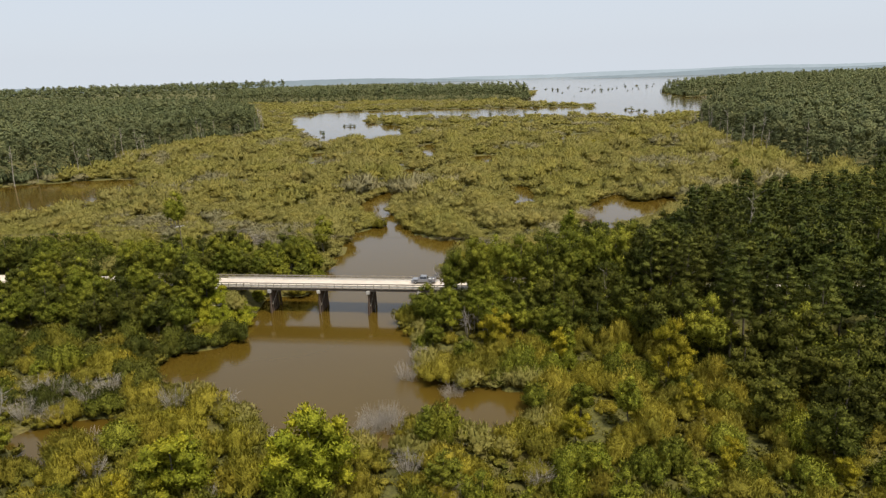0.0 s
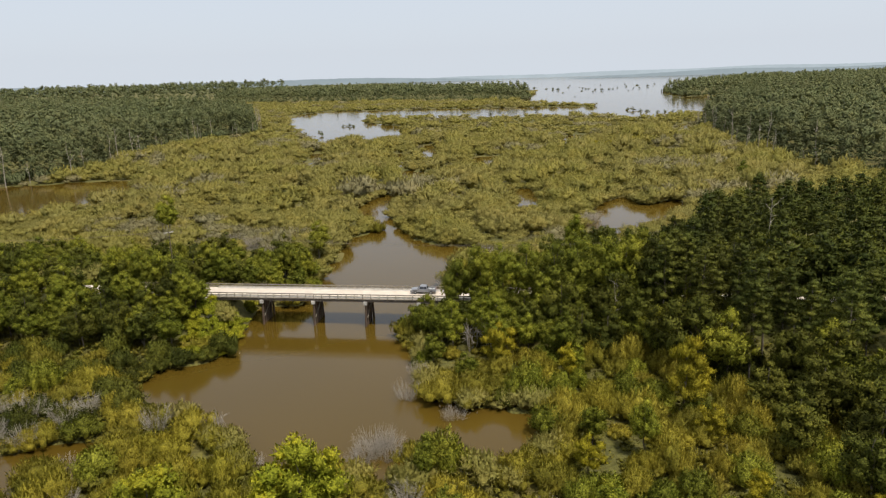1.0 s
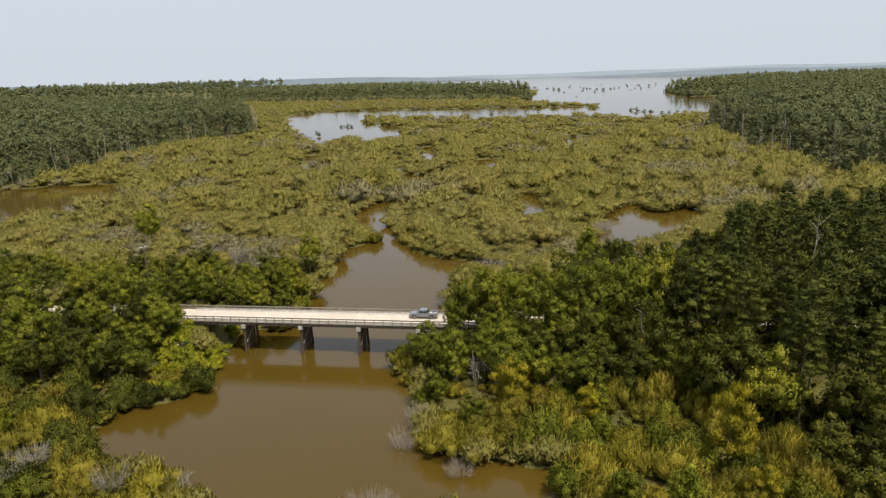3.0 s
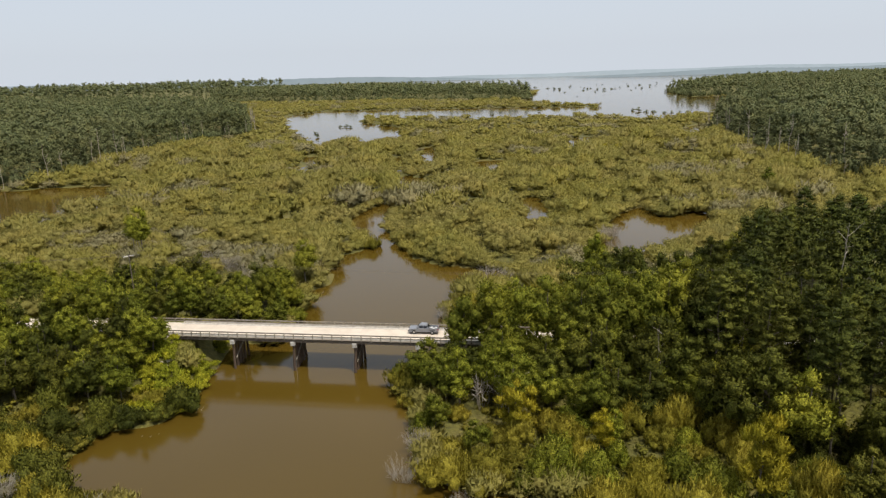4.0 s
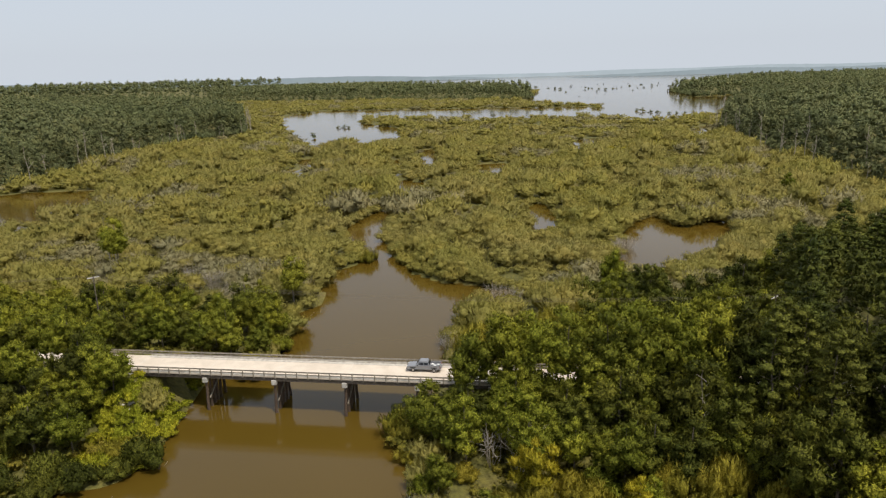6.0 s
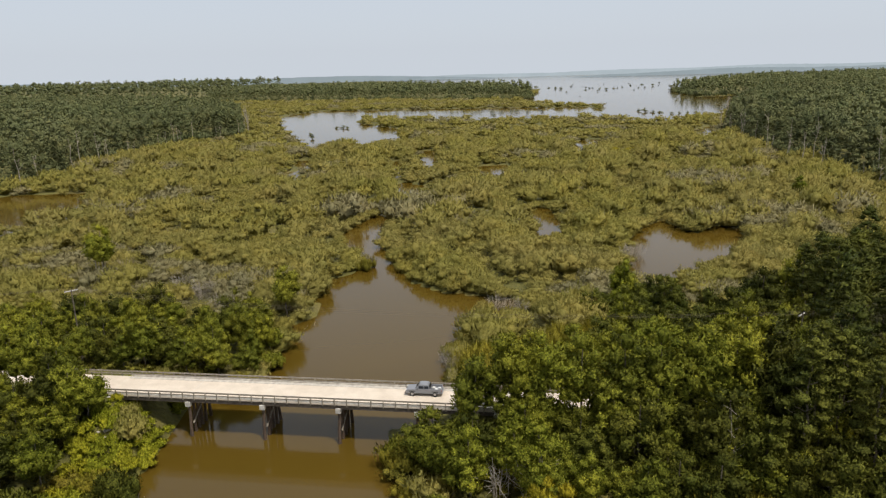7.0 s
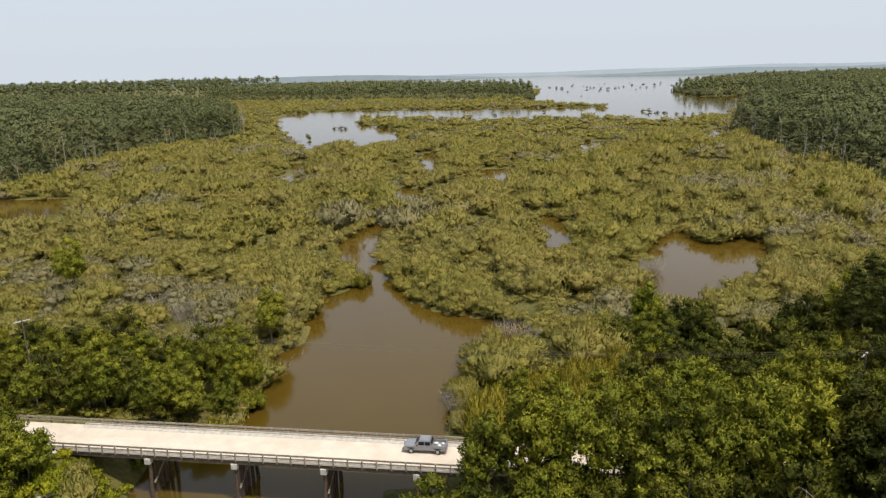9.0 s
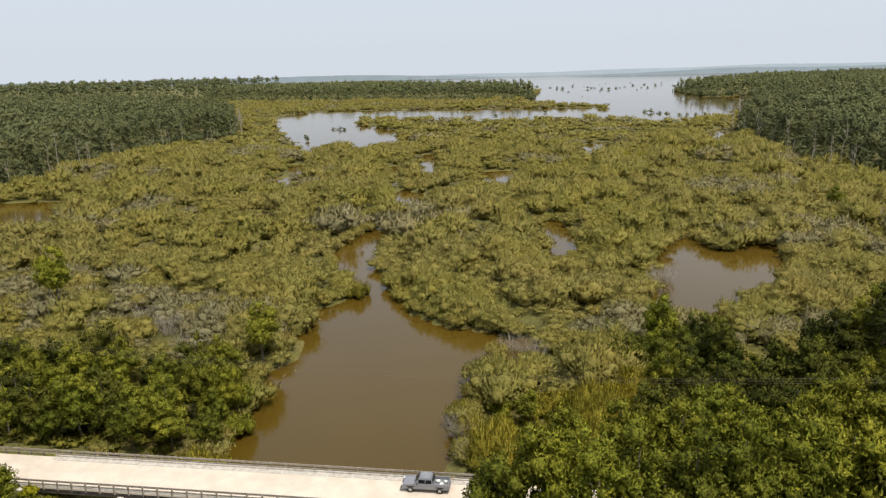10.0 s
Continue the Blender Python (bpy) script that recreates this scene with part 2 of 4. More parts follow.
def tube(points, r, sides=4):
    """A round strand through points. Returns corners and faces."""
    p = np.array([tuple(q) for q in points])
    ax = unit(np.gradient(p, axis=0))
    u = unit(np.cross(ax, (0.0, 0.0, 1.0)))
    w = np.cross(ax, u)
    ang = np.arange(sides) * 2 * math.pi / sides
    v = (p[:, None] + r * (np.cos(ang)[:, None] * u[:, None] + np.sin(ang)[:, None] * w[:, None])).reshape(-1, 3)
    i = (np.arange(len(p) - 1)[:, None] * sides)
    k = np.arange(sides)
    q = np.stack([i + k, i + (k + 1) % sides, i + sides + (k + 1) % sides, i + sides + k], axis=-1).reshape(-1, 4)
    return v, q


def joined(pieces):
    vs, qs, o = [], [], 0
    for v, q in pieces:
        vs.append(v)
        qs.append(q + o)
        o += len(v)
    return np.concatenate(vs), np.concatenate(qs)


def strewn(template, places):
    """One set of corners and faces from a template set down at many places (x, y, z, turn, scale, stretch)."""
    v, q, t = template
    c, s = np.cos(places[:, 3]), np.sin(places[:, 3])
    k, h = places[:, 4], places[:, 4] * places[:, 5]
    out = np.empty((len(places), len(v), v.shape[1]))
    out[..., 0] = places[:, None, 0] + k[:, None] * (c[:, None] * v[:, 0] - s[:, None] * v[:, 1])
    out[..., 1] = places[:, None, 1] + k[:, None] * (s[:, None] * v[:, 0] + c[:, None] * v[:, 1])
    out[..., 2] = places[:, None, 2] + h[:, None] * v[:, 2]
    if v.shape[1] == 6:
        out[..., 3] = c[:, None] * v[:, 3] - s[:, None] * v[:, 4]
        out[..., 4] = s[:, None] * v[:, 3] + c[:, None] * v[:, 4]
        out[..., 5] = v[:, 5]
    off = (np.arange(len(places)) * len(v))[:, None, None]
    return out.reshape(-1, v.shape[1]), (q[None] + off).reshape(-1, 4), (t[None] + off).reshape(-1, 3)


def stuff(name, templates, places, mat, parent=None):
    """Uncountable plants as one mesh."""
    o = 0
    pick = np.arange(len(places)) % len(templates)
    vs, qs, ts = [], [], []
    for i, tpl in enumerate(templates):
        sub = places[pick == i]
        if not len(sub):
            continue
        v, q, t = strewn(tpl, sub)
        vs.append(v)
        qs.append(q + o)
        ts.append(t + o)
        o += len(v)
    ob = new(name, mesh_of(name, np.concatenate(vs), [np.concatenate(qs), np.concatenate(ts)], mat, True))
    ob.parent = parent
    return ob


# ---- plan ----
WATER_Z = -1.8
ROAD_SLOPE = -0.183
ROAD_TURN = math.degrees(math.atan(ROAD_SLOPE))
DECK_Z = 5.2
BRIDGE_FROM, BRIDGE_TO = -52.0, 11.0


def road_y(x):
    return 168.1 + ROAD_SLOPE * (x + 30.0)


CHANNEL_UP = [(-32, 175), (-32, 186), (-31, 195), (-30, 205), (-30, 216), (-26, 221), (-27, 234), (-27, 252), (-22, 256), (-18, 262), (-25, 288), (-29, 304), (-26, 321), (-15, 346),
              (-12, 324), (-13, 291), (-9, 266), (-3, 246), (5, 237), (12, 233), (18, 232), (12, 217), (9, 205), (5, 194), (4, 179), (8, 162)]
CHANNEL_DOWN = [(-47, 178), (-46, 165), (-42, 152), (-45, 144), (-54, 141), (-57, 132), (-53, 123), (-43, 120), (-36, 115), (-27, 103), (-23, 95), (-14, 99), (-6, 97),
                (3, 100), (11, 97), (18, 106), (19, 116), (7, 118), (-1, 124), (-3, 132), (-3, 144), (-6, 152), (-7, 165), (-7, 181)]
POND_EAST = [(49, 229), (62, 264), (70, 287), (79, 303), (92, 317), (91, 301), (95, 291), (107, 304), (112, 297), (107, 279), (98, 259), (89, 251), (78, 244), (68, 232), (61, 234)]
POND_WEST = [(-253, 398), (-232, 418), (-211, 420), (-174, 421), (-152, 371), (-158, 338), (-175, 308), (-200, 297), (-268, 306)]
LAGOON = [(-187, 988), (-176, 1098), (-151, 1155), (-40, 1145), (74, 1112), (246, 1061), (243, 926), (220, 864), (210, 855), (141, 875), (58, 873), (1, 936), (-68, 955), (-75, 899), (-62, 854), (-54, 841), (-31, 802), (-17, 771), (-18, 655), (-42, 610), (-74, 621), (-76, 575), (-89, 575), (-93, 637), (-112, 693), (-134, 782), (-173, 929)]
LAKE = [(192, 839), (192, 791), (201, 854), (227, 802), (248, 777), (299, 823), (351, 862), (475, 1057), (661, 1112), (640, 1156), (484, 1278), (774, 1923), (964, 2677), (3614, 3301), (3614, 4990), (-310, 4990), (-58, 3611), (341, 1959), (206, 1391), (186, 1262), (268, 1076), (246, 988)]
PUDDLES = [[(32, 428), (36, 482), (54, 482), (49, 425)], [(106, 524), (123, 606), (144, 619), (122, 528)], [(-19, 513), (-11, 524), (-11, 447), (-15, 447)], [(1, 571), (12, 570), (9, 459), (4, 459), (1, 493)],
           [(43, 345), (54, 340), (49, 292), (41, 297)], [(258, 690), (270, 698), (215, 567), (206, 571)], [(-84, 538), (-71, 530), (-66, 482), (-72, 480)], [(-83, 488), (-73, 478), (-68, 435), (-73, 435)], [(-12, 426), (2, 416), (-1, 381), (-8, 381)],
           [(-72, 107), (-58, 114), (-49, 104), (-62, 98)], [(18, 230), (25, 228), (22, 217), (13, 219)]]
OPEN_WATER = [CHANNEL_UP, CHANNEL_DOWN, POND_EAST, POND_WEST, LAGOON, LAKE] + PUDDLES
WOOD_NEAR = [(26, 158), (34, 147), (46, 128), (60, 114), (90, 96), (260, 90), (260, 270), (170, 262), (118, 232), (92, 212), (70, 200), (58, 186), (46, 178), (30, 172)]
WOOD_EAST = [(212, 348), (210, 382), (221, 474), (266, 661), (384, 879), (485, 1061), (1549, 1184), (1549, 255), (289, 286)]
WOOD_POINT = [(487, 1278), (537, 1546), (776, 1923), (1032, 2165), (2684, 2475), (2684, 1184), (1549, 1195), (661, 1164)]
WOOD_WEST = [(-213, 435), (-220, 546), (-213, 681), (-173, 755), (-212, 926), (-310, 1133), (-723, 1546), (-1652, 1546), (-1652, 307), (-341, 338), (-253, 412)]
WOOD_ISLE = [(-470, 1660), (-224, 1545), (-44, 1470), (141, 1366), (183, 1337), (212, 1370), (237, 1525), (186, 1804), (-103, 2114), (-619, 2268)]


def inside(poly, x, y):
    x, y = np.asarray(x, dtype=float), np.asarray(y, dtype=float)
    hit = np.zeros(x.shape, dtype=bool)
    for (x0, y0), (x1, y1) in zip(poly, poly[1:] + poly[:1]):
        if y0 != y1:
            hit ^= ((y0 > y) != (y1 > y)) & (x < (x1 - x0) * (y - y0) / (y1 - y0) + x0)
    return hit


def in_any(polys, x, y):
    hit = np.zeros(np.shape(x), dtype=bool)
    for p in polys:
        hit |= inside(p, x, y)
    return hit


def edge_gap(poly, x, y):
    """Distance to the outline of a polygon."""
    best = np.full(np.shape(x), 1e9)
    for (x0, y0), (x1, y1) in zip(poly, poly[1:] + poly[:1]):
        dx, dy = x1 - x0, y1 - y0
        f = np.clip(((x - x0) * dx + (y - y0) * dy) / (dx * dx + dy * dy), 0, 1)
        best = np.minimum(best, np.hypot(x - x0 - f * dx, y - y0 - f * dy))
    return best


def ground_z(x, y):
    """Height of the land: a causeway for the road, low marsh, beds under the open water, higher woods."""
    x, y = np.asarray(x, dtype=float), np.asarray(y, dtype=float)
    rough = 0.12 * np.sin(x * 0.31 + 1.3 * np.sin(y * 0.17)) + 0.1 * np.sin(y * 0.27 + x * 0.11)
    z = 0.32 + rough
    for p, h in ((WOOD_NEAR, 1.2), (WOOD_EAST, 1.5), (WOOD_POINT, 1.0), (WOOD_WEST, 3.0), (WOOD_ISLE, 1.5)):
        z = np.where(inside(p, x, y), 0.32 + rough + h * np.clip(edge_gap(p, x, y) / 40.0, 0, 1), z)
    for p in OPEN_WATER:
        w = inside(p, x, y)
        if w.any():
            z = np.where(w, -0.25 - np.clip(edge_gap(p, x, y) * 0.25, 0, 1.6), z)
    z = z + WATER_Z
    d = np.abs(y - road_y(x)) * math.cos(radians(ROAD_TURN))
    crest = DECK_Z - 0.4
    bank = np.where(d < 6.0, crest, crest - (d - 6.0) * 0.55)
    run = np.maximum(BRIDGE_FROM + 0.5 - x, x - BRIDGE_TO + 0.5)
    bank = np.minimum(bank, crest + np.minimum(run, 0) * 0.75)
    return np.maximum(z, bank)


def make_ground_sheet():
    xs = np.unique(np.concatenate([np.arange(-126, 127, 3.0), np.arange(130, 480, 9.0), -np.arange(130, 400, 9.0), np.geomspace(490, 4900, 30), -np.geomspace(410, 4900, 24)]))
    ys = np.unique(np.concatenate([np.arange(60, 330, 3.0), np.arange(330, 1300, 9.0), np.geomspace(1320, 4950, 34), -np.geomspace(1, 900, 14) + 58]))
    gx, gy = np.meshgrid(xs, ys)
    v = np.stack([gx, gy, ground_z(gx, gy)], axis=-1).reshape(-1, 3)
    nx, ny = len(xs), len(ys)
    i = (np.arange(ny - 1)[:, None] * nx + np.arange(nx - 1)).ravel()
    q = np.stack([i, i + 1, i + nx + 1, i + nx], axis=1)
    tagged(new("ground", mesh_of("ground", v, [q], GROUND, True)), "olive-brown marshy ground with a raised grassy causeway", "ground", kind="structure")
    w = np.array([(-4900, -800, WATER_Z), (4900, -800, WATER_Z), (4900, 4980, WATER_Z), (-4900, 4980, WATER_Z)], dtype=float)
    tagged(new("water", mesh_of("water", w, [np.array([[0, 1, 2, 3]])], WATER)), "still muddy brown water of creek, ponds and lake", "water", kind="structure")


make_ground_sheet()


def scatter(x0, x1, y0, y1, gap, keep, jitter=0.45):
    """Jittered grid of places that keep(x, y) lets through."""
    gx, gy = np.meshgrid(np.arange(x0, x1, gap), np.arange(y0, y1, gap))
    x = (gx + RNG.uniform(-jitter, jitter, gx.shape) * gap).ravel()
    y = (gy + RNG.uniform(-jitter, jitter, gy.shape) * gap).ravel()
    k = keep(x, y)
    return x[k], y[k]


def placed(x, y, lo, hi, sink=0.0, flat=(0.85, 1.2)):
    n = len(x)
    return np.stack([x, y, ground_z(x, y) - sink, RNG.uniform(0, 6.283, n), RNG.uniform(lo, hi, n), RNG.uniform(*flat, n)], axis=1)


def in_view(x, y, margin=12.0):
    """The wedge of country that the flight looks over."""
    mid = 0.038 * y
    return (np.abs(x - mid) < 0.68 * (y + 8) + margin)


# ---- bridge ----
def on_road(x, across=0.0, z=0.0):
    """The pose of a spot on the road: x along the plan, metres across it (positive away from the start of the flight), height z."""
    c, s = math.cos(radians(ROAD_TURN)), math.sin(radians(ROAD_TURN))
    return pose(x - s * across, road_y(x) + c * across, z, 0, 0, ROAD_TURN)


def bar(bm, x0, x1, across, z, wide, high, bevel=0.0):
    """A straight member along the road."""
    ln = (x1 - x0) / math.cos(radians(ROAD_TURN))
    return box(bm, ln, wide, high, on_road((x0 + x1) / 2, across, z), bevel)


SPANS = [(-52.0, -38.4), (-38.4, -25.9), (-25.9, -13.5), (-13.5, -1.1), (-1.1, 11.0)]
WIDE = 7.1


def make_bridge():
    top = new("bridge")
    tagged(top, "low road bridge with pale concrete deck on dark timber pile bents", "bridge")
    for i, (a, b) in enumerate(SPANS):
        bm = bmesh.new()
        bar(bm, a + 0.02, b - 0.02, 0, DECK_Z - 0.15, WIDE, 0.3, 0.03)
        deck = part("deck_slab", bm, DECK, top, "bright worn concrete deck")
        for side in (-1, 1):
            bm = bmesh.new()
            bar(bm, a + 0.02, b - 0.02, side * (WIDE / 2 - 0.18), DECK_Z + 0.11, 0.3, 0.22, 0.02)
            part("kerb", bm, GRAVEL if side > 0 else CAP, deck)
        bm = bmesh.new()
        bar(bm, a - 0.05, a + 0.05, 0, DECK_Z + 0.004, WIDE - 0.7, 0.012)
        part("joint_strip", bm, JOINT, deck)
        bm = bmesh.new()
        bar(bm, a + 0.05, b - 0.05, WIDE / 2 - 0.75, DECK_Z + 0.02, 0.82, 0.04, 0.01)
        part("grit_strip", bm, GRAVEL, deck, "grey grit gathered along the kerb")
        for k in range(6):
            bm = bmesh.new()
            bar(bm, a + 0.03, b - 0.03, -WIDE / 2 + 0.28 + k * (WIDE - 0.56) / 5, DECK_Z - 0.66, 0.24, 0.7, 0.015)
            part("stringer", bm, BEAM_WOOD, top)
    for x in (-38.4, -25.9, -13.5, -1.1):
        make_bent(top, x)
    for x in (BRIDGE_FROM, BRIDGE_TO):
        bm = bmesh.new()
        box(bm, 0.7, WIDE + 0.8, 3.4, on_road(x, 0, DECK_Z - 2.2), 0.04)
        part("abutment", bm, CAP, top, "weathered concrete abutment")
    for side in (-1, 1):
        make_rail(top, side)


def make_bent(top, x):
    """A row of timber piles under a squared cap with pale concrete ends, with a crossed brace."""
    rng = np.random.default_rng(int(abs(x) * 10))
    bm = bmesh.new()
    box(bm, 0.5, WIDE - 0.6, 0.5, on_road(x, 0, DECK_Z - 1.27), 0.03)
    cap = part("pile_cap", bm, BEAM_WOOD, top)
    for side in (-1, 1):
        bm = bmesh.new()
        box(bm, 0.85, 0.75, 0.85, on_road(x, side * (WIDE / 2 - 0.35), DECK_Z - 1.3), 0.04)
        part("cap_end", bm, CAP, cap, "pale concrete cap end")
    n = 6
    for k in range(n):
        off = -WIDE / 2 + 0.55 + k * (WIDE - 1.1) / (n - 1)
        lean = 0.55 * (k - (n - 1) / 2) / ((n - 1) / 2) if k in (0, n - 1) else rng.uniform(-0.08, 0.08)
        a = on_road(x + rng.uniform(-0.08, 0.08), off, DECK_Z - 1.5).translation
        b = on_road(x + rng.uniform(-0.15, 0.15), off + lean, WATER_Z - 1.6).translation
        v, q = limb(rng, b, a, 0.30, 0.24, 4, 0.04, 8)
        mesh_part("timber_post", mesh_of("timber_post", v, [q], PILE_WOOD, True), top)
    a = on_road(x + 0.26, -WIDE / 2 + 0.7, WATER_Z + 2.0).translation
    b = on_road(x + 0.26, WIDE / 2 - 1.0, DECK_Z - 1.7).translation
    v, q = limb(rng, a, b, 0.13, 0.13, 2, 0.0, 4)
    mesh_part("brace", mesh_of("brace", v, [q], RAIL_WOOD), top, "bleached diagonal brace plank")


def make_rail(top, side):
    """Posts with a top rail and a mid rail along one edge, run on a little past the bridge ends."""
    across = side * (WIDE / 2 + 0.02)
    x0, x1 = -75.0 if side > 0 else -66.0, 40.0
    n = round((x1 - x0) / 1.92)
    for k in range(n + 1):
        x = x0 + (x1 - x0) * k / n
        bm = bmesh.new()
        box(bm, 0.16, 0.16, 1.35, on_road(x, across, DECK_Z + 0.2), 0.015)
        part("rail_post", bm, RAIL_WOOD, top)
    for k in range(n // 3 + 1):
        a = x0 + (x1 - x0) * 3 * k / n
        b = min(x1, x0 + (x1 - x0) * 3 * (k + 1) / n)
        if b - a < 0.1:
            continue
        for z, high in ((0.80, 0.26), (0.34, 0.16)):
            bm = bmesh.new()
            bar(bm, a + 0.01, b - 0.01, across - side * 0.12, DECK_Z + z, 0.1, high, 0.012)
            part("rail_board", bm, RAIL_WOOD, top)


def make_road():
    for name, a, b in (("road_west", -420.0, BRIDGE_FROM - 0.05), ("road_east", BRIDGE_TO + 0.05, 420.0)):
        bm = bmesh.new()
        bar(bm, a, b, 0, DECK_Z - 0.16, WIDE - 0.6, 0.3, 0.03)
        ob = part(name, bm, DECK)
        tagged(ob, "pale sun-bleached road on a causeway", "road", kind="structure")


make_bridge()
make_road()


# ---- plants ----
def mound_blobs(rng, radius, high, n):
    out = [(0, 0, high * 0.4, radius * 0.5, radius * 0.5, high * 0.45)]
    for k in range(n):
        a = 2.4 * k + rng.uniform(-0.5, 0.5)
        r = radius * rng.uniform(0.25, 0.82)
        s = radius * rng.uniform(0.2, 0.4)
        h = high * rng.uniform(0.24, 0.44) * (1.1 - 0.45 * r / radius)
        out.append((r * math.cos(a), r * math.sin(a), h * 1.05, s, s * rng.uniform(0.75, 1.25), h))
    return out


def dome_blobs(rng, radius, high, n):
    """A low rounded thicket: one broad dome with small knolls on its skin."""
    out = [(0, 0, high * 0.32, radius * 0.8, radius * 0.8, high * 0.5)]
    for k in range(n):
        a, f = 2.4 * k + rng.uniform(-0.4, 0.4), math.sqrt((k + 0.6) / n) * 0.92
        s = radius * rng.uniform(0.28, 0.44)
        out.append((radius * 0.85 * f * math.cos(a), radius * 0.85 * f * math.sin(a), high * (0.32 + 0.42 * math.sqrt(1 - f * f)) * rng.uniform(0.85, 1.1), s, s * rng.uniform(0.8, 1.25), s * rng.uniform(0.7, 0.95)))
    return out


def canopy_blobs(rng, high, radius, n, bare=0.35):
    """A forest tree: a rounded head on a few lower tufts."""
    out = [(0, 0, high * 0.8, radius * 0.7, radius * 0.7, high * 0.15)]
    for k in range(n):
        f = k / max(1, n - 1)
        a = 2.4 * k + rng.uniform(-0.5, 0.5)
        r = radius * rng.uniform(0.35, 0.75) * (1.05 - 0.6 * f)
        s = radius * rng.uniform(0.28, 0.45)
        out.append((r * math.cos(a), r * math.sin(a), high * (bare + (0.93 - bare) * f), s, s * rng.uniform(0.8, 1.2), s * rng.uniform(0.6, 0.9)))
    return out


def tree_blobs(rng, high, radius, n, bare=0.25):
    """Several leading limbs, each with its own top and its own tufts, so that the outline is uneven."""
    out = []
    lead = max(3, n // 8)
    turn = rng.uniform(0, 6.283)
    for k in range(lead):
        a = turn + 6.283 * k / lead + rng.uniform(-0.4, 0.4)
        off = radius * (rng.uniform(0.3, 0.6) if k else 0.12)
        top = high * (rng.uniform(0.7, 0.93) if k else 1.0)
        foot = high * (bare + rng.uniform(0.0, 0.14))
        wide = radius * rng.uniform(0.38, 0.52)
        for j in range(max(2, n // lead)):
            f = (j + rng.uniform(0, 1)) / max(2, n // lead)
            w = 2.4 * j + rng.uniform(-0.7, 0.7)
            prof = math.sin(math.pi * (0.2 + 0.68 * f)) ** 0.8
            r = wide * prof * rng.uniform(0.35, 1.0)
            s = radius * rng.uniform(0.2, 0.36) * (0.55 + 0.45 * prof)
            out.append((off * math.cos(a) + r * math.cos(w), off * math.sin(a) + r * math.sin(w), foot + (top - foot) * (0.08 + 0.86 * f), s, s * rng.uniform(0.8, 1.25), s * rng.uniform(0.7, 1.0)))
    return out


def pine_blobs(rng, high, radius, n, bare=0.48):
    out = []
    for k in range(n):
        f = (k + rng.uniform(0, 1)) / n
        a = 2.4 * k + rng.uniform(-0.6, 0.6)
        z = high * (bare + (0.97 - bare) * f)
        prof = (1 - f) ** 0.55 * 0.85 + 0.12
        r = radius * prof * rng.uniform(0.45, 0.95)
        s = radius * rng.uniform(0.3, 0.46) * (0.6 + 0.4 * prof)
        out.append((r * math.cos(a), r * math.sin(a), z, s, s, s * rng.uniform(0.42, 0.7)))
    out.append((0, 0, high * 0.96, radius * 0.25, radius * 0.25, high * 0.05))
    return out


def trunk_mesh(rng, blobs, high, r0, name="trunk", mat=None, reach=0.9, limbs=8):
    pieces = [limb(rng, (0, 0, -0.6), (rng.uniform(-0.3, 0.3), rng.uniform(-0.3, 0.3), high * reach), r0, r0 * 0.25, 6, 0.1, 6)]
    order = sorted(blobs, key=lambda b: -b[3])[:limbs]
    for b in order:
        z0 = max(0.5, b[2] - 0.5 * math.hypot(b[0], b[1]) - 0.4)
        pieces.append(limb(rng, (0, 0, z0), (b[0], b[1], b[2]), r0 * 0.4, r0 * 0.12, 3, 0.15, 4))
    v, q = joined(pieces)
    return mesh_of(name, v, [q], mat or BARK, True)


def bare_twigs(rng, high, spread, n, r0, deep=2):
    """A leafless plant: stems that fork towards their ends."""
    pieces = []
    for k in range(n):
        a = rng.uniform(0, 6.283)
        lean = spread * math.sqrt(rng.uniform(0.02, 1))
        b = np.array((lean * math.cos(a), lean * math.sin(a), high * rng.uniform(0.65, 1.0)))
        s = np.array((0.3 * b[0], 0.3 * b[1], -0.3))
        pieces.append(limb(rng, s, b, r0, r0 * 0.35, 3, 0.25, 3))
        for j in range(deep):
            f = rng.uniform(0.35, 0.85)
            c = s + (b - s) * f
            d = c + unit(rng.normal(size=3) + np.array((b[0] / spread, b[1] / spread, 1.0))) * high * rng.uniform(0.15, 0.35)
            pieces.append(limb(rng, c, d, r0 * 0.5, r0 * 0.2, 2, 0.2, 3))
    return joined(pieces)


def plant(name, rng, blobs, high, r0, leaf_mat, leaf, n, lift, low, loose, shrink, woody="trunk", reach=0.9, crown_name="crown", limbs=8):
    """A plant of two parts at the origin: its wood, and its leaves."""
    top = new(name)
    mesh_part(woody, trunk_mesh(rng, blobs, high, r0, woody, None, reach, limbs), top)
    v, q, t = crown(rng, blobs, n, leaf[0], leaf[1], lift, low, loose, shrink)
    mesh_part(crown_name, mesh_of(crown_name, v, [q, t], leaf_mat, True), top)
    return top


def set_down(kinds, x, y, scale, turn=None, stretch=1.0, pick=None, label="", category="", group="", sink=0.1):
    """Copies a kind of plant to a spot on the ground."""
    src = kinds[int(RNG.integers(len(kinds))) if pick is None else pick]
    z = float(ground_z(np.array([x]), np.array([y]))[0]) - sink
    a = RNG.uniform(0, 360) if turn is None else turn
    ob = copy_thing(src, pose(x, y, z, 0, 0, a))
    ob.scale = (scale, scale, scale * stretch)
    return tagged(ob, label, category, group)


R = np.random.default_rng


def kinds_of(name, seeds, blobs_of, *rest, **more):
    out = []
    for s in seeds:
        rng = R(s)
        out.append(plant(name, rng, blobs_of(rng), *rest, **more))
    return out


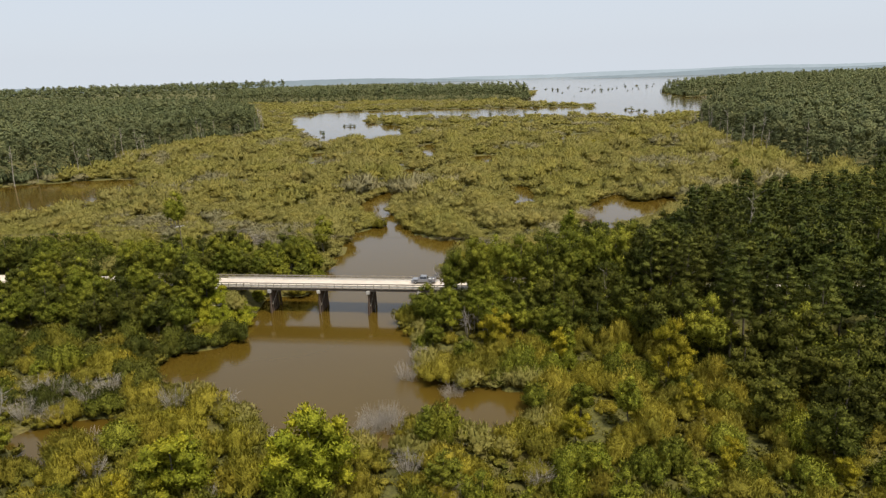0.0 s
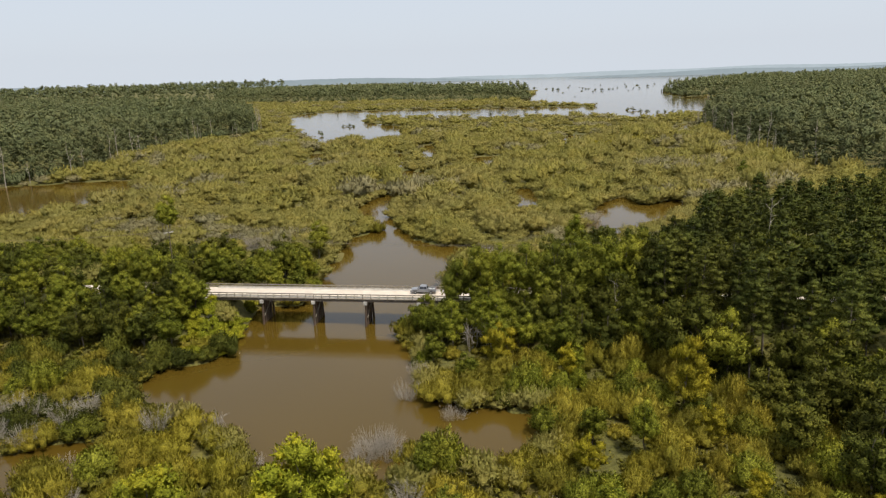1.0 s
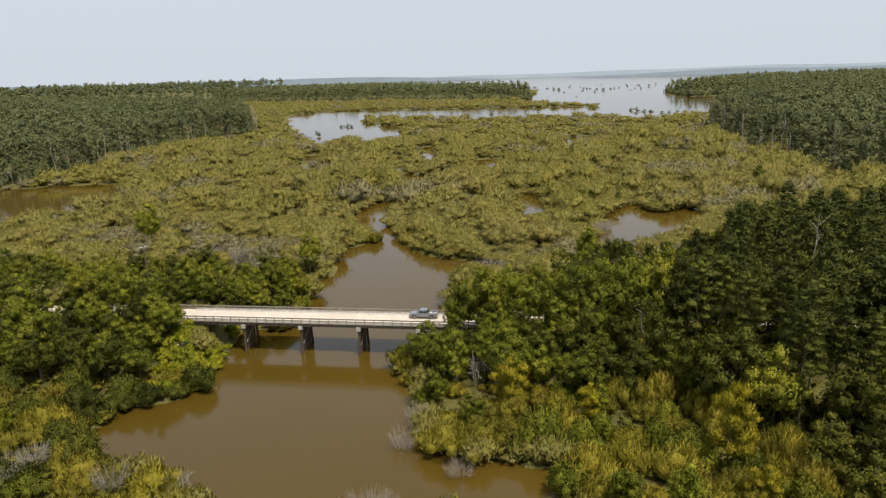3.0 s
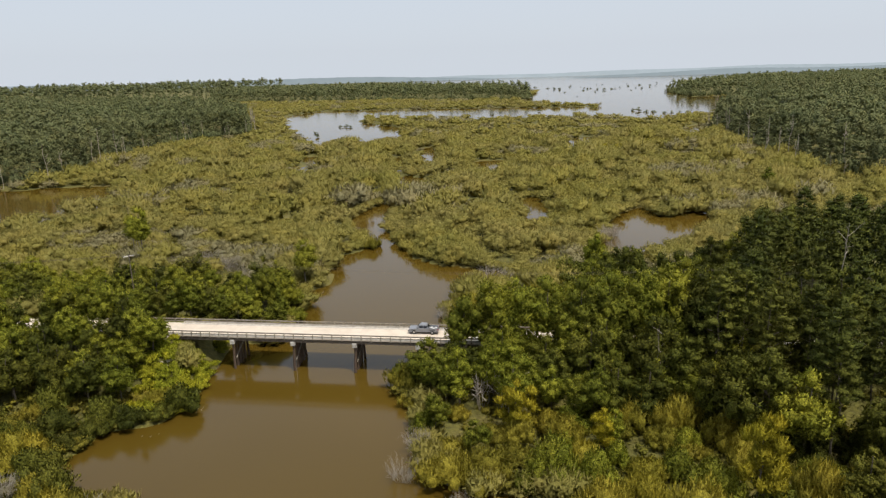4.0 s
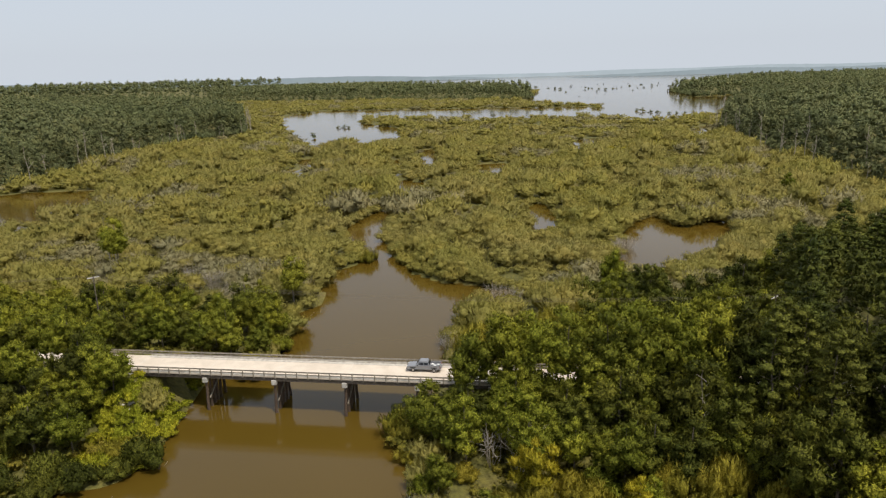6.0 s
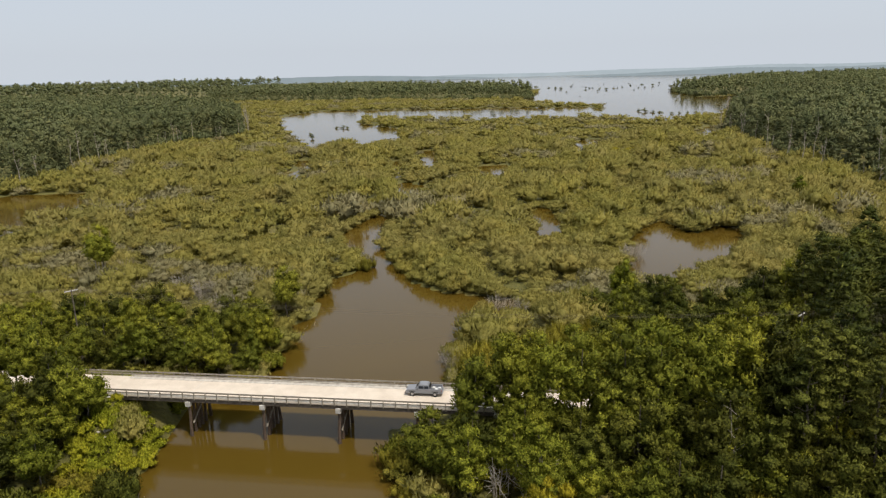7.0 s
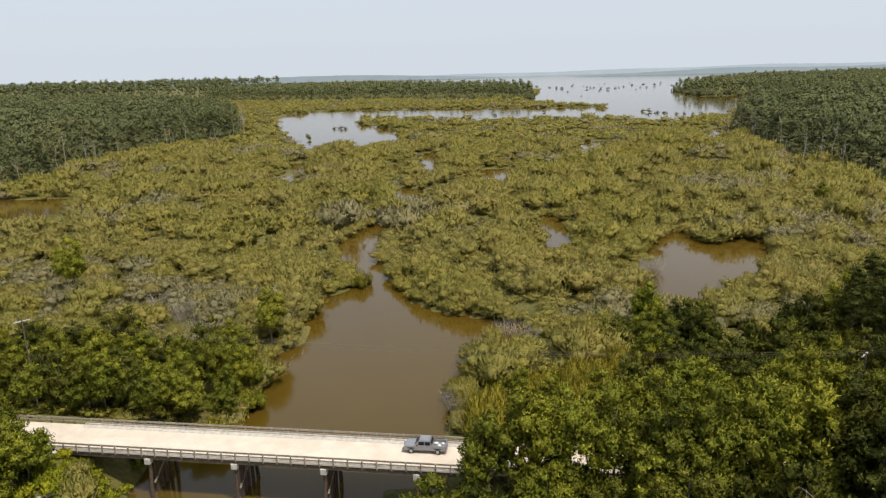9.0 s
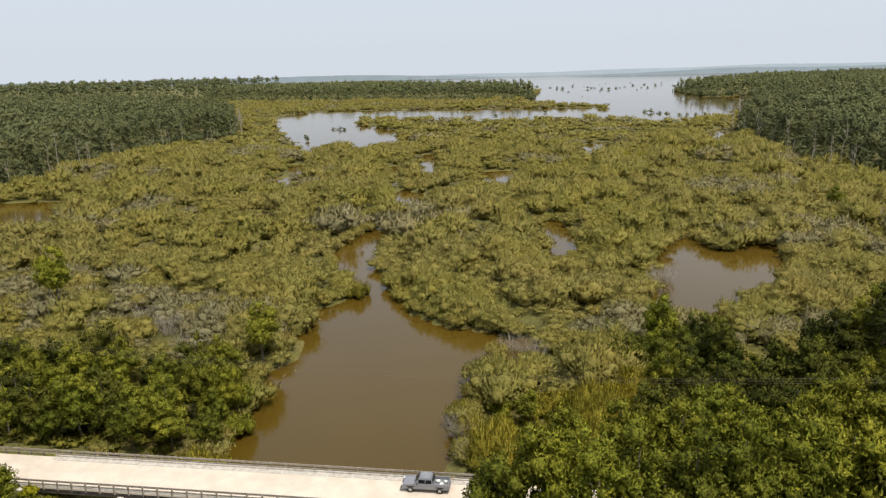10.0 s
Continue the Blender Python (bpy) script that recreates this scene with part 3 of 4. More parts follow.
GREENS = kinds_of("green_shrub", range(20, 24), lambda r: mound_blobs(r, 4.0, 5.6, 13), 4.2, 0.12, LEAF_TREE, (0.46, 0.24), 2100, 0.7, -0.2, 0.5, 0.72, "stem", 0.7, "foliage")
DARK_GREENS = kinds_of("green_shrub", range(24, 27), lambda r: mound_blobs(r, 4.0, 5.6, 13), 4.2, 0.12, LEAF_OAK, (0.46, 0.24), 2100, 0.7, -0.2, 0.5, 0.72, "stem", 0.7, "foliage")
SHRUBS = kinds_of("shrub", range(10, 16), lambda r: mound_blobs(r, 4.2, 4.4, 12), 3.2, 0.12, LEAF_WILLOW, (0.62, 0.17), 2000, 1.0, -0.2, 0.42, 0.7, "stem", 0.7, "foliage")
BROAD = kinds_of("broadleaf_tree", range(30, 36), lambda r: tree_blobs(r, 12.0, 4.6, 34, 0.3), 12.0, 0.22, LEAF_TREE, (0.46, 0.3), 3600, 0.25, -0.5, 0.6, 0.72)
OAKS = kinds_of("broadleaf_tree", range(40, 45), lambda r: tree_blobs(r, 12.5, 4.8, 34, 0.15), 12.5, 0.24, LEAF_OAK, (0.46, 0.32), 3600, 0.2, -0.5, 0.6, 0.72)
LIME = kinds_of("bright_tree", range(50, 52), lambda r: tree_blobs(r, 13.0, 5.6, 36, 0.08), 13.0, 0.24, LEAF_LIME, (0.5, 0.32), 5200, 0.3, -0.45, 0.55, 0.78)
GOLD = kinds_of("yellow_willow", range(60, 62), lambda r: tree_blobs(r, 10.0, 3.2, 20, 0.05), 10.0, 0.16, LEAF_GOLD, (0.6, 0.2), 3000, 0.8, -0.4, 0.45, 0.76)
PINES = kinds_of("pine_tree", range(70, 76), lambda r: pine_blobs(r, 25.0, 4.2, 30), 25.0, 0.26, LEAF_PINE, (0.5, 0.2), 2600, 0.5, -0.6, 0.7, 0.66, reach=0.96)


def make_pole_tree(name, seed, high):
    """A tall dead trunk with a few short broken limbs."""
    rng = R(seed)
    top = new(name)
    pieces = [limb(rng, (0, 0, -0.5), (rng.uniform(-1.2, 1.2), rng.uniform(-1, 1), high), 0.15, 0.04, 8, 0.1, 6)]
    for k in range(9):
        z = high * rng.uniform(0.5, 0.95)
        w = rng.uniform(0, 6.283)
        ln = rng.uniform(0.8, 2.6)
        pieces.append(limb(rng, (0, 0, z), (ln * math.cos(w), ln * math.sin(w), z + ln * rng.uniform(0.3, 1.0)), 0.06, 0.02, 3, 0.3, 4))
    v, q = joined(pieces)
    mesh_part("trunk", mesh_of("trunk", v, [q], RAIL_WOOD, True), top)
    return top


POLES = [make_pole_tree("dead_tree", s, 21.0) for s in (90, 91, 92)]


def make_bare(name, seed, high, spread, n, r0, deep):
    top = new(name)
    v, q = bare_twigs(R(seed), high, spread, n, r0, deep)
    mesh_part("bare_crown", mesh_of("bare_crown", v, [q], BARK_PALE, True), top)
    return top


DEAD_BRUSH = [make_bare("dead_brush", s, 3.6, 2.8, 64, 0.028, 5) for s in (80, 81, 82)]
SNAGS = [make_bare("dead_tree", s, 11.0, 2.2, 6, 0.11, 7) for s in (85, 86)]
TEMPLATES = OAKS + POLES + GREENS + DARK_GREENS + SHRUBS + BROAD + LIME + GOLD + PINES + DEAD_BRUSH + SNAGS

L_SHRUB = ("olive-green rounded wetland shrub standing at the water", "shrub", "wetland shrubs")
L_BROAD = ("leafy green broadleaf tree beside the road causeway", "tree", "broadleaf trees")
L_PINE = ("tall dark green pine with a bare trunk", "tree", "pine trees")
L_GREEN = ("fresh green rounded shrub on the marshy bank", "shrub", "green shrubs")
L_WILLOW = ("small yellow-green willow among the shrubs", "tree", "yellow willows")
L_BRUSH = ("grey leafless dead brush among the shrubs", "dead shrub", "dead brush")


WEEDY = [(-54, 158), (-52, 169), (-38, 172), (-38, 152), (-49, 152)]
BELTS = [
    ([(-54, 165), (-58, 167), (-130, 179), (-130, 163), (-85, 154), (-62, 150), (-52, 151), (-50.5, 156)], 4.3, 0.6, 0.9, 0.45),
    ([(-34, 179), (-45, 179), (-130, 193), (-130, 221), (-85, 217), (-50, 211), (-32, 209)], 5.6, 0.6, 0.95, 0.3),
    ([(-2, 147), (-1, 155), (8, 158), (26, 155), (62, 149), (62, 137), (30, 135), (10, 139), (2, 142)], 4.3, 0.62, 0.92, 0.15),
    ([(8, 169), (30, 165), (60, 161), (62, 208), (48, 217), (30, 199), (18, 179)], 5.4, 0.62, 0.95, 0.35),
]


def NEAR_EDGE(x):
    return np.where((x > -62) & (x < 30), 197.0, 175.0)


def near_things():
    """Single plants: those that the flight passes nearest."""
    def put(kinds, rows, label, category, group):
        for x, y, s, st in rows:
            set_down(kinds, x, y, s, None, st, None, label, category, group)
    put(LIME, [(-16.5, 85, 1.1, 1.0), (-36, 86, 1.0, 0.8)], "full bright green tree on the marshy bank", "tree", "bright green trees")
    put(GOLD, [(14, 134, 1.05, 1.0), (42, 112, 1.1, 1.4), (-41, 79, 1.1, 0.9)], "slender yellow-green willow among darker shrubs", "tree", "yellow willows")
    put(BROAD, [(-92, 258, 1.15, 1.2),(-33, 220, 1.0, 1.1),
                (158, 342, 0.95, 0.9)], *L_BROAD)
    put(OAKS, [(60, 104, 1.0, 1.05), (53, 97, 0.9, 1.0), (68, 100, 1.15, 1.1), (62, 92, 1.0, 1.0), (57, 86, 0.9, 1.0), (75, 104, 1.2, 1.1), (70, 92, 1.1, 1.0), (66, 110, 1.2, 1.1), (54, 108, 0.9, 1.0), (48, 148, 1.15, 1.2), (53, 147, 1.15, 1.15), (58, 146, 1.2, 1.1), (64, 145, 1.2, 1.1), (70, 143.5, 1.25, 1.15), (76, 142.5, 1.25, 1.15), (82, 141, 1.3, 1.1), (89, 140, 1.3, 1.1), (96, 139, 1.3, 1.1), (104, 137, 1.3, 1.1)], *L_BROAD)
    put(SNAGS, [(-34.5, 112.5, 0.5, 1.0), (-94, 262, 1.4, 1.0), (-75, 112, 0.7, 1.0), (9, 143, 0.8, 1.0), (13, 141, 0.9, 1.0)], "pale leafless dead tree", "dead tree", "dead trees")
    put(POLES, [(72, 146.2, 1.15, 1.0),  (-96, 262, 0.8, 1.0), (38, 138, 0.75, 1.0)], "tall bleached dead tree trunk with broken limbs", "dead tree", "dead trees")
    put(BROAD, [(7, 153, 1.0, 1.2), (12, 154, 1.0, 1.2), (17, 153, 1.0, 1.2), (22, 152, 1.05, 1.15), (28, 151, 1.05, 1.15), (33, 150.6, 1.1, 1.15), (38, 149.8, 1.1, 1.2), (43, 148.8, 1.15, 1.15), (17, 166, 0.75, 1.1), (24, 164.5, 0.85, 1.1), (31, 163.2, 0.85, 1.1), (38, 162, 0.9, 1.1), (45, 160.7, 0.95, 1.1), (52, 159.5, 0.95, 1.1), (59, 158.2, 1.0, 1.1), (-55, 162, 0.8, 1.15), (-58, 165.5, 0.85, 1.15), (-62, 167.5, 0.9, 1.15), (-67, 168.5, 0.9, 1.15), (-74, 170, 0.95, 1.15)], *L_BROAD)
    put(DEAD_BRUSH, [(-9.5, 107, 1.1, 1.3), (-6.5, 107.5, 1.0, 1.2), (-7, 104.5, 1.1, 1.2), (-10, 104.8, 0.9, 1.2), (-8, 106, 1.25, 1.3), (-11, 103, 1.0, 1.2), (-4, 124, 1.0, 1.2), (-2, 131, 0.9, 1.2), (4, 116, 1.0, 1.0), (-62, 118, 1.2, 1.0), (-70, 121, 1.2, 1.0), (-66, 112, 1.1, 1.0), (-57, 106, 1.0, 0.8), (-48, 108, 0.9, 0.8),
                     (5, 187, 1.1, 1.1), (6, 180, 0.9, 1.0), (18, 222, 1.2, 1.2), (22, 218, 1.2, 1.1), (15, 86, 1.0, 0.9), (24, 82, 1.0, 0.9), (2, 84, 1.0, 0.9), (-50, 226, 1.5, 1.0), (-58, 238, 1.5, 1.0), (-42, 244, 1.5, 1.0), (-66, 246, 1.4, 1.0), (63, 262, 1.5, 1.0), (66, 268, 1.4, 1.0), (-27, 103, 0.7, 1.0), (-25, 92, 0.8, 1.0)], *L_BRUSH)
    put(SHRUBS, [(-3, 104, 0.9, 1.1), (2, 101, 0.7, 1.0), (-33, 108, 0.6, 0.9), (-20, 102, 0.5, 0.8), (-17, 262, 0.9, 1.4)], *L_SHRUB)

    # thick growth on the near shoulder of the causeway
    for k in range(27):
        x = 16.0 + 3.6 * k
        set_down(GREENS if k < 8 else DARK_GREENS, x, road_y(x) - 7.4 - RNG.uniform(0, 0.8), RNG.uniform(0.72, 0.9), None, RNG.uniform(1.1, 1.5), None, *L_GREEN)

    # dark bushes hanging over the water of the west bank, and along the foot of the pines
    put(DARK_GREENS, [(-44.5, 149, 0.6, 0.9), (-46.5, 145.5, 0.68, 0.9), (-50.5, 143, 0.7, 0.9), (-55, 141.5, 0.72, 0.9), (-58.5, 136.5, 0.7, 0.9), (-58, 130, 0.7, 0.9), (-55.5, 124.5, 0.65, 0.9), (-50, 121, 0.6, 0.8)], *L_GREEN)
    x, y = scatter(34, 92, 98, 150, 4.6, lambda a, b: inside(WOOD_NEAR, a, b) & (edge_gap(WOOD_NEAR, a, b) < 15) & (b < road_y(a) - 9))
    for a, b in zip(x, y):
        set_down(DARK_GREENS, a, b, RNG.uniform(0.6, 0.85), None, RNG.uniform(0.8, 1.3), None, *L_GREEN)
    put(GOLD, [(133, 497, 1.3, 0.55), (126, 506, 1.2, 0.5), (158, 520, 1.3, 0.55), (168, 541, 1.3, 0.5)], *L_WILLOW)

    # broadleaf belts along the causeway
    for belt, gap, lo, hi, dark in BELTS:
        xs = [p[0] for p in belt]
        ys = [p[1] for p in belt]
        x, y = scatter(min(xs), max(xs), min(ys), max(ys), gap, lambda a, b: inside(belt, a, b) & (np.abs(b - road_y(a)) > 6.2) & in_view(a, b, 2))
        for a, b in zip(x, y):
            if a > 0 and a < 36 and b > road_y(a):
                set_down(SHRUBS, a, b, RNG.uniform(0.95, 1.35), None, RNG.uniform(1.2, 1.7), None, *L_SHRUB)
                continue
            set_down(OAKS if RNG.uniform() < dark + (0.4 if a > 28 else 0.0) else BROAD, a, b, RNG.uniform(lo, hi), None, RNG.uniform(0.9, 1.2), None, *L_BROAD)

    # the pine edge
    x, y = scatter(20, 170, 92, 215, 5.8, lambda a, b: inside(WOOD_NEAR, a, b) & (np.abs(b - road_y(a)) > 8) & in_view(a, b, 6) & (edge_gap(WOOD_NEAR, a, b) < 19))
    for a, b in zip(x, y):
        edge = float(edge_gap(WOOD_NEAR, np.array([a]), np.array([b]))[0])
        if b > road_y(a) and a < 75 or edge < 5:
            set_down(OAKS if RNG.uniform() < 0.6 else BROAD, a, b, RNG.uniform(0.85, 1.2), None, RNG.uniform(0.95, 1.25), None, *L_BROAD)
        else:
            set_down(PINES, a, b, RNG.uniform(0.75, 0.98), None, RNG.uniform(0.92, 1.06), None, *L_PINE)

    # shrubs of the near banks
    def bank(a, b):
        return ~in_any(OPEN_WATER, a, b) & ~inside(WOOD_NEAR, a, b) & (np.abs(b - road_y(a)) > 7.0) & in_view(a, b, 2) & (b < NEAR_EDGE(a)) & ~inside(WEEDY, a, b) & ~in_any([p[0] for p in BELTS], a, b)
    x, y = scatter(-100, 80, 70, 199, 5.4, bank)
    for a, b in zip(x, y):
        f = RNG.uniform()
        east = a > 18
        if a < -40 and b > 116 and RNG.uniform() < (0.7 if b > 136 else 0.35):
            set_down(DARK_GREENS, a, b, RNG.uniform(0.6, 1.0), None, RNG.uniform(0.8, 1.3), None, *L_GREEN)
            continue
        if f < (0.30 if east else 0.16):
            set_down(GREENS, a, b, RNG.uniform(0.6, 1.05), None, RNG.uniform(0.8, 1.5), None, *L_GREEN)
        elif f < (0.36 if east else 0.22):
            set_down(BROAD, a, b, RNG.uniform(0.4, 0.62), None, RNG.uniform(0.9, 1.3), None, *L_BROAD)
        elif f < (0.46 if a < -42 and b < 126 else 0.27) and not east:
            set_down(DEAD_BRUSH, a, b, RNG.uniform(0.8, 1.2), None, RNG.uniform(0.8, 1.2), None, *L_BRUSH)
        elif f < 0.385 and east:
            set_down(GOLD, a, b, RNG.uniform(0.5, 0.8), None, RNG.uniform(0.8, 1.1), None, *L_WILLOW)
        else:
            set_down(SHRUBS, a, b, RNG.uniform(0.55, 1.1), None, RNG.uniform(0.75, 1.6 if east else 1.3), None, *L_SHRUB)


near_things()


# ---- wide country ----
def mound_template(seed, n, length, width, lobes):
    rng = R(seed)
    return crown(rng, dome_blobs(rng, 4.4, 4.4, lobes), n, length, width, 0.8, -0.1, 0.5, 0.66, 5, 3, 0.75)


def wood_template(seed, n, length, width, lobes, high, radius, pine):
    rng = R(seed)
    blobs = pine_blobs(rng, high, radius, lobes, 0.5) if pine else canopy_blobs(rng, high, radius, lobes)
    return crown(rng, blobs, n, length, width, 0.3, -0.5, 0.8, 0.66, 5, 3, 0.4)


def trunk_template(seed, high, r0):
    """A bare standing trunk with a few upturned limbs."""
    rng = R(seed)
    pieces = [limb(rng, (0, 0, -0.5), (rng.uniform(-1, 1), rng.uniform(-1, 1), high), r0, r0 * 0.3, 4, 0.12, 4)]
    for k in range(4):
        z, w, ln = high * rng.uniform(0.5, 0.9), rng.uniform(0, 6.283), rng.uniform(1.2, 3.0)
        pieces.append(limb(rng, (0, 0, z), (ln * math.cos(w), ln * math.sin(w), z + ln), r0 * 0.45, r0 * 0.2, 2, 0.2, 3))
    v, q = joined(pieces)
    return v, q, np.zeros((0, 3), dtype=int)


def marsh_keep(a, b):
    return ~in_any(OPEN_WATER + [WOOD_NEAR, WOOD_EAST, WOOD_WEST, WOOD_ISLE, WOOD_POINT], a, b) & in_view(a, b) & (np.abs(b - road_y(a)) > 7) & (b > NEAR_EDGE(a) - 1) & ~in_any([p[0] for p in BELTS], a, b)


def shore(a, b):
    return np.minimum.reduce([edge_gap(p, a, b) for p in OPEN_WATER])


def hummock(x, y, size, seed):
    """The marsh heaves in hummocks: 1 on their crowns, falling to 0 along the creases between them."""
    rng = R(seed)
    gx, gy = np.meshgrid(np.arange(x.min() - size, x.max() + 2 * size, size), np.arange(y.min() - size, y.max() + 2 * size, size))
    sx = gx + rng.uniform(-0.48, 0.48, gx.shape) * size
    sy = gy + rng.uniform(-0.48, 0.48, gy.shape) * size
    big = rng.uniform(0.7, 1.25, gx.shape)
    i = np.rint((x - gx[0, 0]) / size).astype(int)
    j = np.rint((y - gy[0, 0]) / size).astype(int)
    near = []
    tall = []
    for di in (-1, 0, 1):
        for dj in (-1, 0, 1):
            r, k = np.clip(j + dj, 0, gx.shape[0] - 1), np.clip(i + di, 0, gx.shape[1] - 1)
            near.append(np.hypot(x - sx[r, k], y - sy[r, k]))
            tall.append(big[r, k])
    near, tall = np.array(near), np.array(tall)
    first = near.argmin(axis=0)
    d = np.sort(near, axis=0)
    return (1 - (d[0] / np.maximum(d[1], 0.1)) ** 2) * tall[first, np.arange(len(x))]


def make_marsh():
    for y0, y1, gap, n, leaf, lobes, lo, hi in ((170, 300, 6.0, 620, (0.66, 0.27), 7, 0.6, 1.5), (300, 620, 8.0, 270, (0.92, 0.43), 5, 0.7, 1.9), (620, 1800, 13.0, 56, (1.5, 0.9), 3, 1.1, 2.1)):
        span = 0.75 * y1 + 40
        x, y = scatter(-span, span, y0, y1, gap, marsh_keep)
        far = np.sin(x * 0.05 + 2 * np.sin(y * 0.023)) + np.sin(y * 0.061 + x * 0.02)
        grey = (far > 0.9) & (RNG.uniform(0, 1, len(x)) < 0.55)
        pl = placed(x, y, lo, hi, 0.2, (0.8, 1.15) if y0 < 600 else (0.45, 0.75))
        f = hummock(x, y, 21.0 if y0 < 600 else 40.0, int(y0))
        pl[:, 4] *= 0.78 + 0.4 * f
        pl[:, 5] *= 0.62 + 0.45 * f
        pl[:, 4] *= np.where(f < 0.06, 0.6, 1.0)
        brim = np.minimum.reduce([edge_gap(p, x, y) for p in PUDDLES + [POND_WEST]])
        pl[:, 4] *= np.clip(0.5 + brim / 22.0, 0.5, 1.0)
        tp = [mound_template(200 + 7 * k, n, leaf[0], leaf[1], lobes) for k in range(6)]
        tagged(stuff("marsh_shrubs", tp, pl[~grey], LEAF_SHRUB), "dense olive-green flooded shrub thicket", "shrubs", kind="stuff")
        tagged(stuff("dry_shrubs", tp, pl[grey], LEAF_GREY), "greyish half-dead shrubs in the thicket", "shrubs", kind="stuff")


def make_fringe():
    """Low growth along the open water, and under the near trees."""
    shores = [CHANNEL_UP, CHANNEL_DOWN, POND_EAST]

    def fringe(a, b):
        gap = np.minimum.reduce([edge_gap(p, a, b) for p in shores])
        return (gap < 3.4) & (gap > 0.4) & ~((a < -38) & (b < 160) & (b > 118)) & ~in_any(OPEN_WATER, a, b) & (np.abs(b - road_y(a)) > 5.0) & (b > 82)
    x, y = scatter(-60, 112, 82, 345, 3.1, fringe)
    tp = [mound_template(240 + 7 * k, 460, 1.1, 0.4, 7) for k in range(4)]
    tagged(stuff("shore_shrubs", tp, placed(x, y, 0.4, 0.72, 0.2, (0.8, 1.3)), LEAF_SHRUB), "low olive shrubs along the waterline", "shrubs", kind="stuff")

    def under(a, b):
        return ~in_any(OPEN_WATER, a, b) & (np.abs(b - road_y(a)) > 5.6) & in_view(a, b, 2) & (a < 90) & ~inside(WEEDY, a, b) & (ground_z(a, b) > WATER_Z)
    x, y = scatter(-110, 90, 72, 200, 3.3, under)
    tp = [mound_template(280 + 7 * k, 80, 1.1, 0.45, 2) for k in range(4)]
    tagged(stuff("undergrowth", tp, placed(x, y, 0.32, 0.6, 0.2, (0.5, 1.1)), LEAF_UNDER), "low tangled undergrowth on the banks", "undergrowth", kind="stuff")


def make_woods():
    def wood(name, poly, box4, gap, tpl, lo, hi, mat, label, trunks=None, keep=None):
        x, y = scatter(*box4, gap, lambda a, b: inside(poly, a, b) & in_view(a, b, 0) & (np.abs(b - road_y(a)) > 7) & (keep(a, b) if keep else True))
        pl = placed(x, y, lo, hi, 0.0, (0.8, 1.14))
        ob = tagged(stuff(name, tpl, pl, mat), label, "woods", kind="stuff")
        if trunks:
            x, y = scatter(*box4, 6.5, lambda a, b: ~inside(poly, a, b) & in_view(a, b, 0) & (edge_gap(poly, a, b) < trunks) & ~in_any([POND_WEST, LAKE, LAGOON], a, b))
            k = RNG.uniform(0, 1, len(x)) < 0.4
            tagged(stuff("trunks", [trunk_template(n, 20.0, 0.26) for n in range(1, 6)], placed(x[k], y[k], 0.55, 1.15), BARK_PALE, ob), "pale bare trunks")
    pine_mid = [wood_template(300 + k, 700, 0.9, 0.4, 18, 25.0, 4.2, True) for k in range(4)]
    wood("pine_woods", WOOD_NEAR, (20, 262, 90, 272), 7.0, pine_mid, 0.78, 1.0, LEAF_PINE, "deep stand of dark pines", keep=lambda a, b: (edge_gap(WOOD_NEAR, a, b) >= 19))
    edge = [wood_template(320 + k, 360, 1.05, 0.75, 9, 25.0, 4.8, k % 4 == 0) for k in range(8)]
    low_edge = [crown(R(350 + k), mound_blobs(R(350 + k), 4.2, 8.0, 7), 130, 1.1, 0.6, 0.5, -0.3, 0.6, 0.72, 5, 3, 0.4) for k in range(5)]
    deep = [wood_template(330 + k, 105, 1.5, 1.2, 6, 25.0, 6.4, False) for k in range(6)]
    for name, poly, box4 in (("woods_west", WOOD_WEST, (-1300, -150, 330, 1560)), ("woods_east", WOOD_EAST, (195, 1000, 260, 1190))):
        wood(name, poly, box4, 7.6, edge, 0.5, 1.14, LEAF_WOOD_HAZED, "tall mixed woods at the edge of the marsh", 7.0, lambda a, b: edge_gap(poly, a, b) < 45)
        wood(name + "_low", poly, box4, 5.6, low_edge, 0.6, 1.5, LEAF_WOOD_HAZED, "low rounded trees along the foot of the woods", None, lambda a, b: edge_gap(poly, a, b) < 13)
        wood(name + "_deep", poly, box4, 12.5, deep, 0.75, 1.08, LEAF_WOOD_HAZED, "tall mixed woods behind the marsh", None, lambda a, b: edge_gap(poly, a, b) >= 45)
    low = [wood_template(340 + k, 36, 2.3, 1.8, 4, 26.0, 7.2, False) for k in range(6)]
    wood("woods_isle", WOOD_ISLE, (-620, 240, 1290, 2200), 14.0, low, 0.6, 1.15, LEAF_WOOD_HAZED, "wooded island in the lake")
    wood("woods_point", WOOD_POINT, (460, 2200, 1130, 2400), 17.0, low, 0.7, 1.05, LEAF_WOOD_HAZED, "wooded point running into the lake")
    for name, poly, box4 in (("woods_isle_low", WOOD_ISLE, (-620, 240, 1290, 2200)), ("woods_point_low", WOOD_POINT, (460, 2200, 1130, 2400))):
        wood(name, poly, box4, 10.0, low_edge[:3], 1.0, 1.9, LEAF_WOOD_HAZED, "low rounded trees along the lake shore", None, lambda a, b: edge_gap(poly, a, b) < 16)
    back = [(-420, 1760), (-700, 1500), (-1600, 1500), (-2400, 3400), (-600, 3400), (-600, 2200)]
    wood("woods_back", back, (-2400, -400, 1500, 3400), 52.0, low, 1.3, 1.8, LEAF_WOOD_HAZED, "low woods on the far side")


make_marsh()
make_fringe()
make_woods()

for ob in TEMPLATES:
    for o in (*ob.children_recursive, ob):
        bpy.data.objects.remove(o)


